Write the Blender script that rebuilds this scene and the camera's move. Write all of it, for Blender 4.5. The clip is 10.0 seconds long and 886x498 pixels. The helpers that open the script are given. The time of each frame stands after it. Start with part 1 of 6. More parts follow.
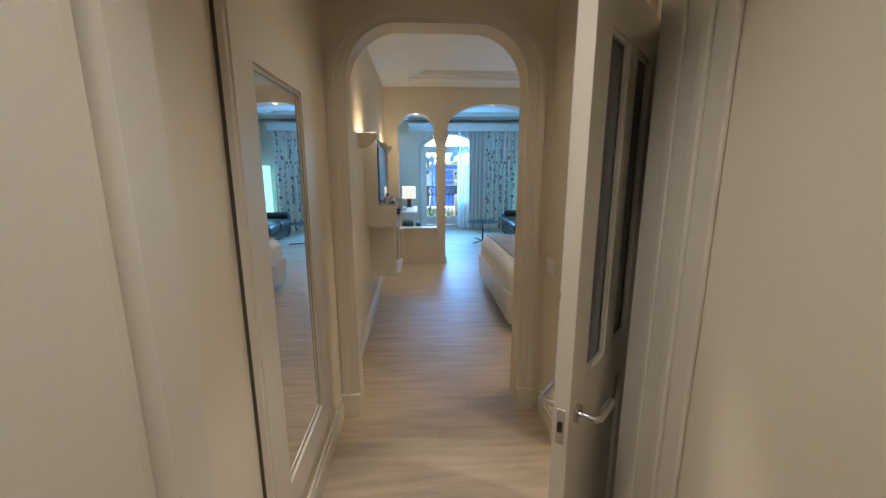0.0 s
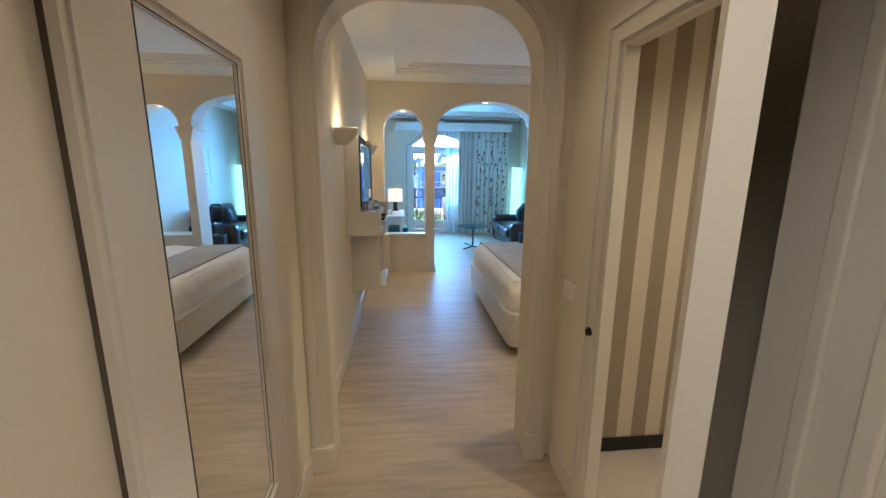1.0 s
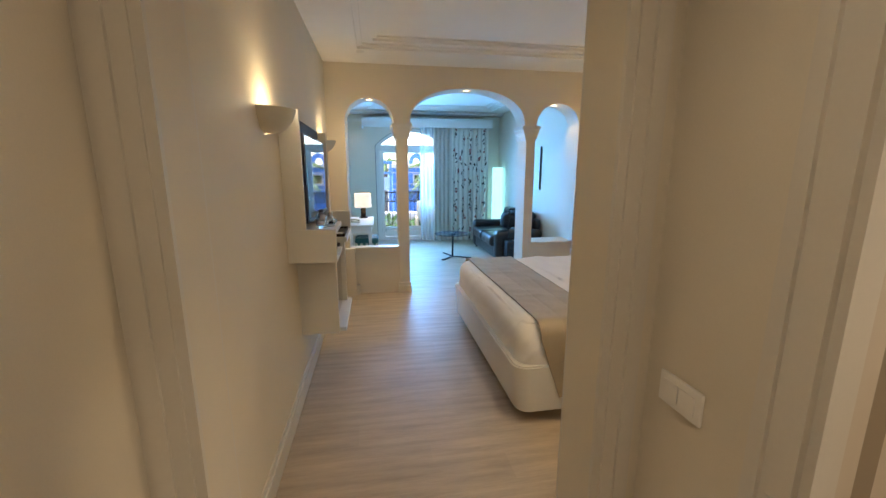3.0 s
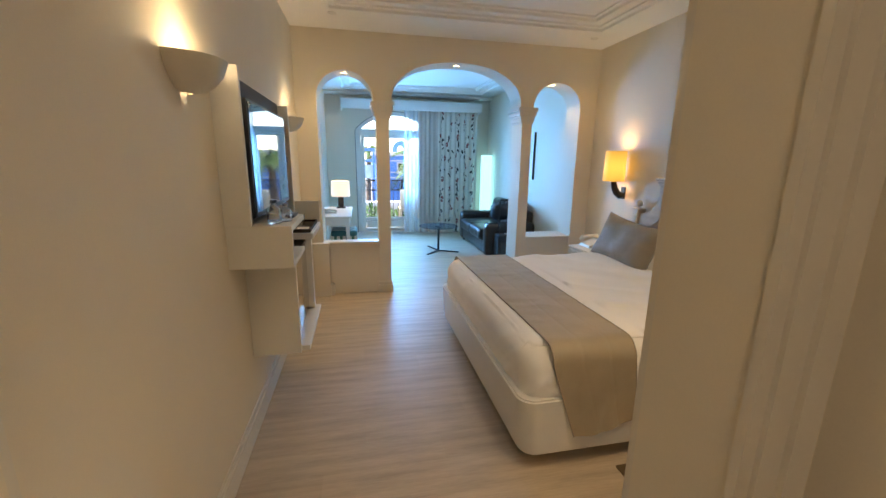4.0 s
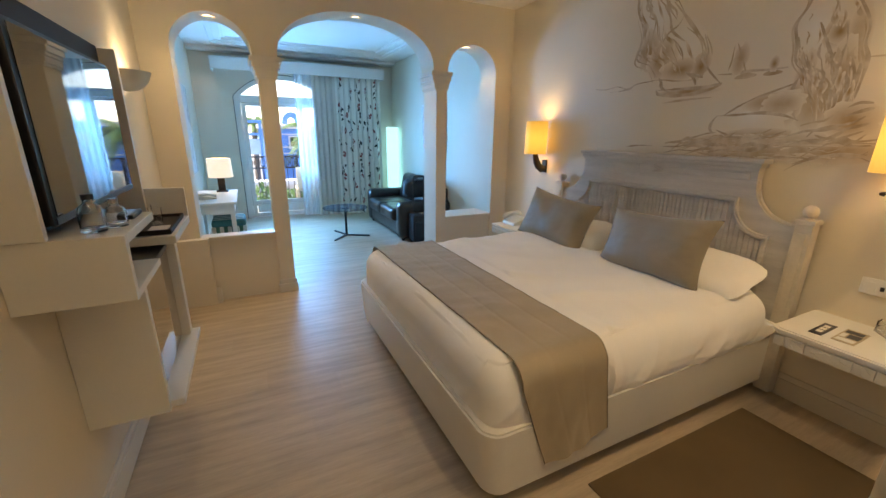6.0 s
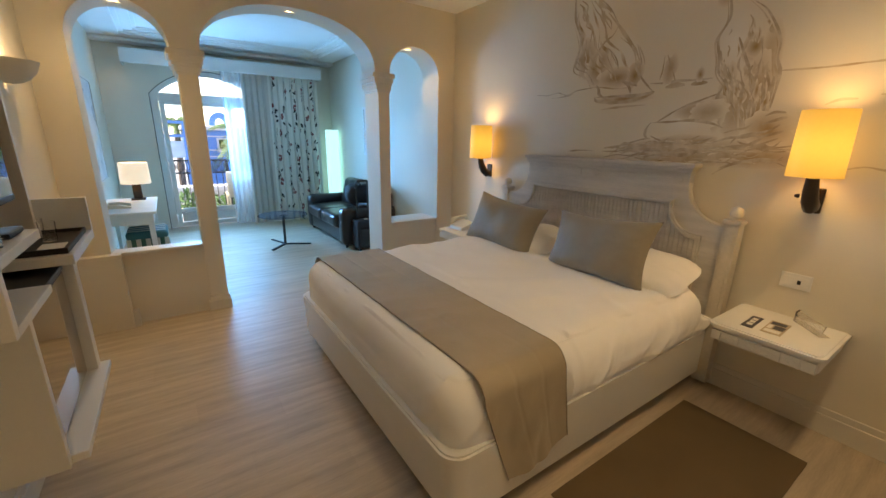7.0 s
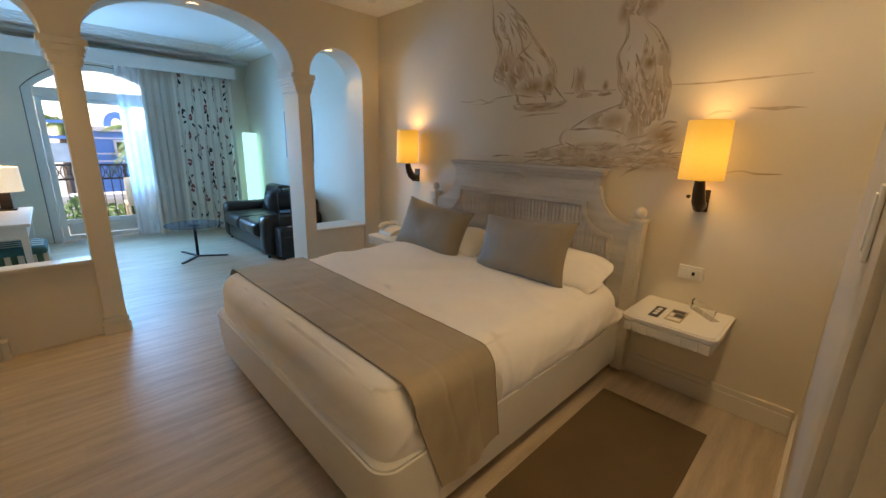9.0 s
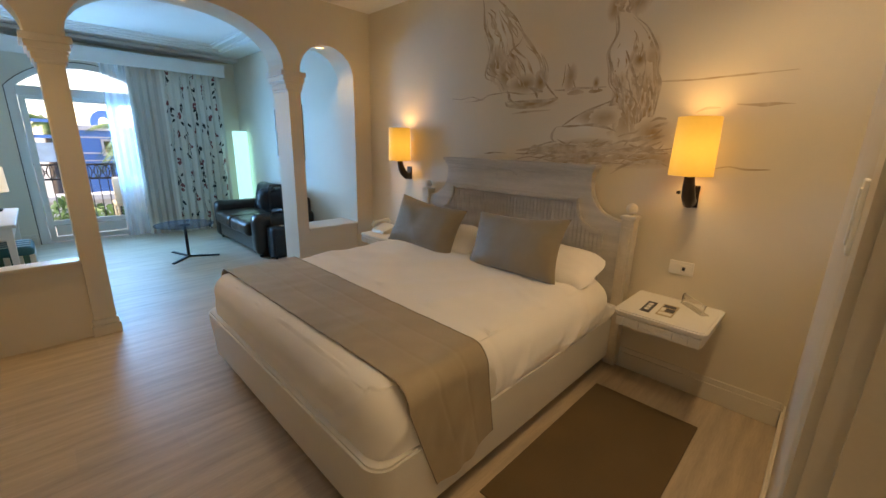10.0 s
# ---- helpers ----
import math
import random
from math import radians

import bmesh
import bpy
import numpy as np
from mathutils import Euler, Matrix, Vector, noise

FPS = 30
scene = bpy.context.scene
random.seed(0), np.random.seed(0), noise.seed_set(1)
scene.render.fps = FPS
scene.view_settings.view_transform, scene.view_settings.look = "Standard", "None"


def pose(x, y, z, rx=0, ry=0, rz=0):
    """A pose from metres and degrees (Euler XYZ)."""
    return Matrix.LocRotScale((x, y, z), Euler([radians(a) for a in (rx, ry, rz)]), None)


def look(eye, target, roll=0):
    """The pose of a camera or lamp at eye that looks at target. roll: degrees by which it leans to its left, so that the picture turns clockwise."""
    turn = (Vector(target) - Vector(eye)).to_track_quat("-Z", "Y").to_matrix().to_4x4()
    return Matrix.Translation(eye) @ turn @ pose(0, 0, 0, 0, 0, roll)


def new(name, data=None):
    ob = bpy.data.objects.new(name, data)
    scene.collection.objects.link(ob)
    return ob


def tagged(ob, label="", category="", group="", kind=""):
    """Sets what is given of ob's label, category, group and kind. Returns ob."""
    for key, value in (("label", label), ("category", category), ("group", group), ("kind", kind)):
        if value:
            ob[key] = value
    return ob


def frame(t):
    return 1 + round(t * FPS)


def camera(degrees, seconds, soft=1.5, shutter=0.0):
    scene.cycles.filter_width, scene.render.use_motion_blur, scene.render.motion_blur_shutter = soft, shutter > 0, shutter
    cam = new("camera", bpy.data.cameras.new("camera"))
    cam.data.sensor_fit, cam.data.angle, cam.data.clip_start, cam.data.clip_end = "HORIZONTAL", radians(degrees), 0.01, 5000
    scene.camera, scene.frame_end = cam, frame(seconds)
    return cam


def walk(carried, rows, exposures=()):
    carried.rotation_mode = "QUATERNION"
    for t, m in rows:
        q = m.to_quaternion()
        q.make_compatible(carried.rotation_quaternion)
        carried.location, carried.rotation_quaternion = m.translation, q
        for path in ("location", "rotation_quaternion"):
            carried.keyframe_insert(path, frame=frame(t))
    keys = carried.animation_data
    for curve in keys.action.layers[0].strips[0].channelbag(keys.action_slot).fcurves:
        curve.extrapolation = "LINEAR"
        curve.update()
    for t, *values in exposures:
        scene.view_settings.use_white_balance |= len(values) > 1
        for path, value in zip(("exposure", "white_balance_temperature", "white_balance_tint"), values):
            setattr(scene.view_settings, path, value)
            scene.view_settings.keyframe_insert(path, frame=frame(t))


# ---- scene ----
cam = camera(96.8, 10.0)
PATH = [
    (0, (0.097, 0.44, 1.58), (0.221, 2.394, 1.174), -0.1),
    (0.5, (0.091, 0.678, 1.572), (0.246, 2.631, 1.173), 0.5),
    (1, (0.088, 0.904, 1.575), (0.282, 2.854, 1.178), 0.5),
    (1.5, (0.111, 1.131, 1.559), (0.333, 3.081, 1.17), 0.3),
    (2, (0.135, 1.392, 1.569), (0.383, 3.339, 1.185), 0.3),
    (3.3, (0.139, 2.043, 1.557), (0.492, 3.971, 1.16), 0.3),
    (3.5, (0.16, 2.169, 1.547), (0.528, 4.092, 1.139), 0.7),
    (4, (0.21, 2.396, 1.525), (0.615, 4.304, 1.083), 0.8),
    (4.5, (0.198, 2.593, 1.515), (0.691, 4.47, 1.032), 1.0),
    (5, (0.18, 2.734, 1.514), (0.786, 4.568, 0.995), 1.1),
    (5.2, (0.192, 2.785, 1.515), (0.831, 4.602, 0.976), 1.1),
    (6.3, (0.245, 2.979, 1.501), (1.179, 4.656, 0.942), 0.8),
    (6.5, (0.25, 3.011, 1.5), (1.236, 4.659, 0.941), 1.1),
    (7, (0.257, 3.041, 1.505), (1.351, 4.627, 0.967), 1.1),
    (7.5, (0.261, 3.052, 1.504), (1.447, 4.577, 0.985), 1.3),
    (8, (0.276, 3.049, 1.499), (1.535, 4.517, 0.991), 1.5),
    (8.5, (0.289, 3.046, 1.498), (1.609, 4.462, 0.995), 1.7),
    (9, (0.303, 3.044, 1.495), (1.661, 4.422, 0.992), 1.7),
    (9.5, (0.305, 3.041, 1.495), (1.682, 4.4, 0.988), 1.5),
    (10, (0.306, 3.04, 1.496), (1.685, 4.393, 0.982), 1.4),
]
walk(cam, [(t, look(eye, target, roll)) for t, eye, target, roll in PATH],
     exposures=[(0.0, 2.6, 6000, 13), (1.5, 2.84, 6050, 14), (2.2, 2.74, 6100, 15), (3.5, 2.75, 6600, 17), (5.0, 2.72, 6800, 18), (6.5, 2.55, 7200, 17), (8.0, 2.32, 7700, 18), (10.0, 2.28, 7950, 20)])

# ---- world, sun and sky ----
world = bpy.data.worlds.new("sky")
scene.world = world
world.use_nodes = True
_wn, _wl = world.node_tree.nodes, world.node_tree.links
_sky = _wn.new("ShaderNodeTexSky")
_sky.sky_type, _sky.sun_disc = "NISHITA", False
_sky.sun_elevation, _sky.sun_rotation = radians(60), radians(264)
_sky.dust_density, _sky.ozone_density = 0.2, 2.0
_wl.new(_sky.outputs[0], _wn["Background"].inputs[0])
_wn["Background"].inputs[1].default_value = SKY = 0.12


INDOOR = 0.25          # how dim the room's lamps are beside the daylight


def lamp(name, kind, loc, energy, color, size=0.05, target=None, spot=None, size_y=None):
    data = bpy.data.lights.new(name, kind)
    data.energy, data.color = energy * (1 if kind == "SUN" else INDOOR), color
    if kind == "AREA":
        data.shape = "RECTANGLE" if size_y else "SQUARE"
        data.size = size
        if size_y:
            data.size_y = size_y
    elif kind != "SUN":
        data.shadow_soft_size = size
    if spot:
        data.spot_size, data.spot_blend = radians(spot), 0.6
    ob = new(name, data)
    ob.matrix_world = look(loc, target) if target else Matrix.Translation(loc)
    return ob


WARM = (1.0, 0.76, 0.42)
AMBER = (1.0, 0.72, 0.27)
DAY = (0.13, 0.465, 1.0)
_sun = lamp("sun", "SUN", (5, 30, 30), 2.2, (1.0, 0.96, 0.9), target=(6.0, 30.1, 28.2))
_sun.data.angle = radians(0.5)
for _z, _dz, _e in ((1.75, -1.0, 45), (0.9, 1.4, 23)):      # sky light falling in, ground light thrown up
    _w = lamp("window_daylight", "AREA", (0.95, 10.74, _z), _e, DAY, 1.45, (0.95, 9.74, _z + _dz), size_y=0.9)
    _w.data.spread = radians(84)
_w = lamp("window_daylight", "AREA", (0.75, 10.72, 1.4), 34, DAY, 0.9, (1.75, 9.72, 1.35), size_y=1.3)
_w.data.spread = radians(84)

# ---- materials ----
def mat(name, color, rough=0.5, metal=0.0, vary=0.12, scale=3.0, bump=0.1, grain=60.0, spec=0.5, stretch=(1, 1, 1), crease=0.0, crease_scale=9.0, **sockets):
    """A surface with stains at one scale and grain with relief at a finer one."""
    m = bpy.data.materials.new(name)
    m.use_nodes = True
    n, l = m.node_tree.nodes, m.node_tree.links
    b = n["Principled BSDF"]
    geo = n.new("ShaderNodeNewGeometry")
    mp = n.new("ShaderNodeMapping")
    mp.inputs["Scale"].default_value = stretch
    l.new(geo.outputs["Position"], mp.inputs[0])
    big, fine = n.new("ShaderNodeTexNoise"), n.new("ShaderNodeTexNoise")
    big.inputs["Scale"].default_value, big.inputs["Detail"].default_value = scale, 5
    fine.inputs["Scale"].default_value, fine.inputs["Detail"].default_value = grain, 3
    l.new(mp.outputs[0], big.inputs["Vector"])
    l.new(mp.outputs[0], fine.inputs["Vector"])
    add = n.new("ShaderNodeMath")
    add.operation = "MULTIPLY_ADD"
    add.inputs[1].default_value = 0.35
    l.new(fine.outputs["Fac"], add.inputs[0])
    l.new(big.outputs["Fac"], add.inputs[2])
    ramp = n.new("ShaderNodeMapRange")
    ramp.inputs["From Min"].default_value, ramp.inputs["From Max"].default_value = 0.35, 1.0
    ramp.inputs["To Min"].default_value, ramp.inputs["To Max"].default_value = 1 - vary, 1 + vary * 0.6
    l.new(add.outputs[0], ramp.inputs[0])
    mix = n.new("ShaderNodeVectorMath")
    mix.operation = "SCALE"
    mix.inputs[0].default_value = color[:3]
    l.new(ramp.outputs[0], mix.inputs["Scale"])
    l.new(mix.outputs[0], b.inputs["Base Color"])
    b.inputs["Roughness"].default_value, b.inputs["Metallic"].default_value = rough, metal
    b.inputs["Specular IOR Level"].default_value = spec
    if bump:
        bp = n.new("ShaderNodeBump")
        bp.inputs["Strength"].default_value, bp.inputs["Distance"].default_value = bump, 0.004
        l.new(fine.outputs["Fac"], bp.inputs["Height"])
        l.new(bp.outputs[0], b.inputs["Normal"])
        if crease:
            cr, cb = n.new("ShaderNodeTexNoise"), n.new("ShaderNodeBump")
            cr.noise_type = "RIDGED_MULTIFRACTAL"
            cr.inputs["Scale"].default_value, cr.inputs["Detail"].default_value = crease_scale, 2.5
            cr.inputs["Distortion"].default_value = 0.7
            cb.inputs["Strength"].default_value, cb.inputs["Distance"].default_value = crease, 0.012
            l.new(mp.outputs[0], cr.inputs["Vector"])
            l.new(cr.outputs["Fac"], cb.inputs["Height"])
            l.new(cb.outputs[0], bp.inputs["Normal"])
    for key, value in sockets.items():
        b.inputs[key.replace("_", " ")].default_value = value
    return m


def glow(name, color, strength):
    m = mat(name, color, 0.6, bump=0)
    b = m.node_tree.nodes["Principled BSDF"]
    b.inputs["Emission Color"].default_value = color
    b.inputs["Emission Strength"].default_value = strength * INDOOR
    return m


def glass(name, tint=(1, 1, 1, 1), rough=0.0):
    m = bpy.data.materials.new(name)
    m.use_nodes = True
    b = m.node_tree.nodes["Principled BSDF"]
    b.inputs["Base Color"].default_value = tint
    b.inputs["Transmission Weight"].default_value, b.inputs["Roughness"].default_value = 1.0, rough
    b.inputs["IOR"].default_value = 1.45
    return m


def pane_glass(name, gloss=0.08):
    """Thin window glass: clear, with a weak mirror image."""
    m = bpy.data.materials.new(name)
    m.use_nodes = True
    n, l = m.node_tree.nodes, m.node_tree.links
    n.remove(n["Principled BSDF"])
    t, g, mx = n.new("ShaderNodeBsdfTransparent"), n.new("ShaderNodeBsdfGlossy"), n.new("ShaderNodeMixShader")
    g.inputs["Roughness"].default_value = 0.02
    fr = n.new("ShaderNodeFresnel")
    fr.inputs[0].default_value = 1.45
    l.new(fr.outputs[0], mx.inputs[0])
    l.new(t.outputs[0], mx.inputs[1])
    l.new(g.outputs[0], mx.inputs[2])
    l.new(mx.outputs[0], n["Material Output"].inputs["Surface"])
    return m


def acrylic(name, haze, tone=(0.78, 0.74, 0.66, 1)):
    """Clear sheet: partly see-through, a little milky or smoked."""
    m = pane_glass(name)
    n, l = m.node_tree.nodes, m.node_tree.links
    d, mx = n.new("ShaderNodeBsdfDiffuse"), n.new("ShaderNodeMixShader")
    d.inputs[0].default_value, mx.inputs[0].default_value = tone, haze
    out = n["Material Output"].inputs["Surface"]
    l.new(n["Transparent BSDF"].outputs[0], mx.inputs[1])
    l.new(d.outputs[0], mx.inputs[2])
    l.new(mx.outputs[0], out)
    return m


M_WALL = mat("cream_wall_paint", (0.755, 0.685, 0.56), 0.62, vary=0.07, scale=1.3, bump=0.05, grain=220)
M_CEIL = mat("white_ceiling_paint", (0.88, 0.86, 0.82), 0.8, vary=0.03, bump=0.05, grain=150)
M_TRIM = mat("ivory_gloss_paint", (0.72, 0.67, 0.58), 0.32, vary=0.06, scale=2, bump=0.05, grain=90)
M_WHITE = mat("white_lacquer", (0.76, 0.74, 0.69), 0.35, vary=0.06, scale=3, bump=0.04, grain=80)
M_WASH = mat("limewashed_wood", (0.60, 0.565, 0.515), 0.5, vary=0.28, scale=3, bump=0.25, grain=40, stretch=(1, 0.6, 5))
M_MURALPOST = mat("limewashed_post", (0.66, 0.6, 0.5), 0.45, vary=0.2, scale=6, bump=0.15, grain=60)
M_SHEET = mat("white_cotton", (0.92, 0.9, 0.87), 0.85, vary=0.05, scale=2.5, bump=0.25, grain=300, crease=0.18, crease_scale=3.6, Sheen_Weight=0.15)
M_TAUPE = mat("taupe_satin", (0.29, 0.243, 0.178), 0.5, vary=0.16, scale=5, bump=0.3, grain=260, crease=0.26, crease_scale=6.0, Sheen_Weight=0.25)
M_RUNNER = mat("taupe_quilt", (0.39, 0.318, 0.218), 0.46, vary=0.2, scale=4, bump=0.25, grain=240, crease=0.34, crease_scale=6.5, Sheen_Weight=0.25)
M_RUG = mat("brown_woven_rug", (0.15, 0.10, 0.05), 0.95, vary=0.22, scale=2.5, bump=0.8, grain=420)
M_BLACK = mat("black_plastic", (0.012, 0.012, 0.014), 0.35, vary=0.2, bump=0.08)
M_LEATHER = mat("black_leather", (0.022, 0.017, 0.014), 0.3, vary=0.3, scale=6, bump=0.35, grain=140)
M_DARKWOOD = mat("dark_stained_wood", (0.03, 0.022, 0.018), 0.5, spec=0.2, vary=0.35, scale=5, bump=0.2, grain=50, stretch=(1, 0.4, 6))
M_BRONZE = mat("dark_bronze", (0.05, 0.038, 0.03), 0.35, 0.7, vary=0.3, bump=0.1)
M_STEEL = mat("brushed_steel", (0.62, 0.6, 0.57), 0.25, 1.0, vary=0.1, bump=0.05)
M_IRON = mat("black_iron", (0.02, 0.02, 0.025), 0.5, 0.4, vary=0.3, bump=0.2)
M_MIRROR = mat("silvered_glass", (0.94, 0.95, 0.94), 0.0, 1.0, vary=0.01, bump=0)
M_SCREEN = mat("tv_glass", (0.006, 0.007, 0.009), 0.03, 0.0, vary=0.1, bump=0, IOR=3.0)
M_GLASS = glass("clear_glass")
M_PANE = pane_glass("window_pane")
M_ACRYLIC = acrylic("clear_acrylic", 0.3)
M_DOORGLASS = mat("dusky_door_glass", (0.22, 0.235, 0.25), 0.12, vary=0.08, bump=0.02)
M_SMOKE = acrylic("smoked_glass_top", 0.4, (0.06, 0.08, 0.09, 1))
M_SHADE = glow("lit_parchment_shade", (0.95, 0.5, 0.07, 1), 0.5)


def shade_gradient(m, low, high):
    """Bulb light through the cloth, put in as emission: most at the bulb's height, less towards the rims."""
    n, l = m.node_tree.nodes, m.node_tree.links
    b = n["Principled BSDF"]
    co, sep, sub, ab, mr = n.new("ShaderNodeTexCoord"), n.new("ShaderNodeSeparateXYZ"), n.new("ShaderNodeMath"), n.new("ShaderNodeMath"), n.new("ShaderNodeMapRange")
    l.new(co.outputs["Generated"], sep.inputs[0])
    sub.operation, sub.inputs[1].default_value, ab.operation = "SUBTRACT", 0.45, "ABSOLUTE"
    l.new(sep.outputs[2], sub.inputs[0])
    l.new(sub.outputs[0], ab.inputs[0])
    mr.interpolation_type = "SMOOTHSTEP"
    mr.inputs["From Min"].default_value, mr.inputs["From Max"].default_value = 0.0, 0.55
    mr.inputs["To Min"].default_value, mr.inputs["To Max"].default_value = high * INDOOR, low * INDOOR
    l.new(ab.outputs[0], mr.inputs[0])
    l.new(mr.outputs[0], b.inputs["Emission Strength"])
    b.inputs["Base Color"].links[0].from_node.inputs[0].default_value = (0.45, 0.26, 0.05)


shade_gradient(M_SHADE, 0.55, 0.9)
M_SHADE2 = glow("lit_linen_shade", (0.95, 0.82, 0.62, 1), 0.5)
M_BULB = glow("lit_lens", (1.0, 0.8, 0.5, 1), 12.0)
M_PLASTER = mat("cream_plaster", (0.74, 0.69, 0.58), 0.7, vary=0.05, bump=0.1)
M_PLASTIC = mat("ivory_plastic", (0.86, 0.83, 0.77), 0.35, vary=0.03, bump=0)
M_PAPER = mat("printed_paper", (0.75, 0.72, 0.66), 0.6, vary=0.05, bump=0)
M_INK = mat("dark_ink", (0.05, 0.045, 0.05), 0.5, vary=0.4, bump=0)
M_PHONE = mat("cream_plastic", (0.66, 0.62, 0.53), 0.35, vary=0.05, bump=0)
M_BLUEPAINT = mat("blue_facade", (0.08, 0.22, 0.55), 0.8, vary=0.15, scale=0.5, bump=0.1)
M_PALEFACADE = mat("pale_facade", (0.5, 0.5, 0.52), 0.8, vary=0.15, scale=0.5, bump=0.1)
M_LEAF = mat("green_leaf", (0.09, 0.17, 0.04), 0.6, vary=0.5, scale=4, bump=0.1)
M_BARK = mat("palm_bark", (0.14, 0.1, 0.07), 0.9, vary=0.3, bump=0.4)
M_GROUND = mat("ground_paving", (0.3, 0.28, 0.25), 0.9, vary=0.2, scale=0.4, bump=0.2)
M_CANVAS = mat("beige_canvas", (0.5, 0.42, 0.3), 0.9, vary=0.12, bump=0.3)
M_GREEN = mat("green_stripe_cloth", (0.05, 0.14, 0.09), 0.8, vary=0.15, bump=0.3, grain=300)
M_CREAMCLOTH = mat("cream_stripe_cloth", (0.6, 0.58, 0.48), 0.8, vary=0.1, bump=0.3, grain=300)
M_TEAL = mat("teal_cloth", (0.03, 0.14, 0.15), 0.8, vary=0.15, bump=0.3, grain=300)
M_STEELBLUE = mat("dark_luggage_fabric", (0.015, 0.018, 0.024), 0.7, vary=0.3, bump=0.4, grain=300)


def plank_material():
    m = mat("greige_plank", (0.51, 0.412, 0.30), 0.42, vary=0.3, scale=2.2, bump=0.12, grain=16, stretch=(1.0, 9.0, 1.0), spec=0.32)
    n, l = m.node_tree.nodes, m.node_tree.links
    b = n["Principled BSDF"]
    src = b.inputs["Base Color"].links[0].from_socket
    info, rng, sc = n.new("ShaderNodeObjectInfo"), n.new("ShaderNodeMapRange"), n.new("ShaderNodeVectorMath")
    rng.inputs["To Min"].default_value, rng.inputs["To Max"].default_value = 0.95, 1.05
    l.new(info.outputs["Random"], rng.inputs[0])
    sc.operation = "SCALE"
    l.new(src, sc.inputs[0])
    l.new(rng.outputs[0], sc.inputs["Scale"])
    l.new(sc.outputs[0], b.inputs["Base Color"])
    return m


def banded(name, a, b_, period, axis=0, rough=0.6, phase=0.0, bump=0.1):
    """Two-tone stripes of real width along one axis."""
    m = mat(name, a, rough, vary=0.06, bump=bump, grain=200)
    n, l = m.node_tree.nodes, m.node_tree.links
    bs = n["Principled BSDF"]
    src = bs.inputs["Base Color"].links[0].from_socket
    geo, sep, md, cmp = n.new("ShaderNodeNewGeometry"), n.new("ShaderNodeSeparateXYZ"), n.new("ShaderNodeMath"), n.new("ShaderNodeMath")
    off = n.new("ShaderNodeMath")
    off.operation = "ADD"
    off.inputs[1].default_value = 100 * period + phase
    l.new(geo.outputs["Position"], sep.inputs[0])
    l.new(sep.outputs[axis], off.inputs[0])
    md.operation, md.inputs[1].default_value = "MODULO", period
    l.new(off.outputs[0], md.inputs[0])
    cmp.operation, cmp.inputs[1].default_value = "GREATER_THAN", period / 2
    l.new(md.outputs[0], cmp.inputs[0])
    mx = n.new("ShaderNodeMix")
    mx.data_type = "RGBA"
    l.new(cmp.outputs[0], mx.inputs["Factor"])
    l.new(src, mx.inputs[6])
    mx.inputs[7].default_value = b_
    l.new(mx.outputs[2], bs.inputs["Base Color"])
    return m


M_PLANK = plank_material()
M_STRIPE = banded("striped_wallpaper", (0.68, 0.6, 0.49), (0.35, 0.285, 0.205, 1), 0.1715, 0, 0.6, 0.105)


# ---- mesh helpers ----
ORIGIN = {}


def box(bm, x0, x1, y0, y1, z0, z1, bevel=0.0, seg=2):
    vs = [bm.verts.new((x, y, z)) for z in (z0, z1) for y in (y0, y1) for x in (x0, x1)]
    fs = [bm.faces.new([vs[i] for i in q]) for q in ((0, 2, 3, 1), (4, 5, 7, 6), (0, 1, 5, 4), (2, 6, 7, 3), (0, 4, 6, 2), (1, 3, 7, 5))]
    if bevel:
        es = list({e for f in fs for e in f.edges})
        bmesh.ops.bevel(bm, geom=es, offset=bevel, segments=seg, affect="EDGES", profile=0.5)
    return bm


def boxed(*a, **k):
    return box(bmesh.new(), *a, **k)


def prism(bm, poly, axis, a0, a1):
    """Extrude an outline, given in the two other axes in order, along an axis."""
    def put(p, a):
        c = list(p)
        c.insert("xyz".index(axis), a)
        return bm.verts.new(c)
    lo, hi = [put(p, a0) for p in poly], [put(p, a1) for p in poly]
    caps = [bm.faces.new(lo), bm.faces.new(hi[::-1])]
    n = len(poly)
    for i in range(n):
        bm.faces.new((lo[i], hi[i], hi[(i + 1) % n], lo[(i + 1) % n]))
    bm.normal_update()
    bmesh.ops.triangulate(bm, faces=caps)
    bmesh.ops.recalc_face_normals(bm, faces=bm.faces[:])
    return bm


def strip(bm, inner, outer, axis, a0, a1):
    """A moulding: the band between two outlines of equal length, extruded along an axis."""
    def put(p, a):
        c = list(p)
        c.insert("xyz".index(axis), a)
        return bm.verts.new(c)
    rows = [[put(p, a) for p in line] for line, a in ((inner, a0), (outer, a0), (outer, a1), (inner, a1))]
    for k in range(4):
        r, s = rows[k], rows[(k + 1) % 4]
        for i in range(len(inner) - 1):
            bm.faces.new((r[i], r[i + 1], s[i + 1], s[i]))
    for i in (0, -1):
        bm.faces.new([r[i] for r in rows])
    bmesh.ops.recalc_face_normals(bm, faces=bm.faces[:])
    return bm


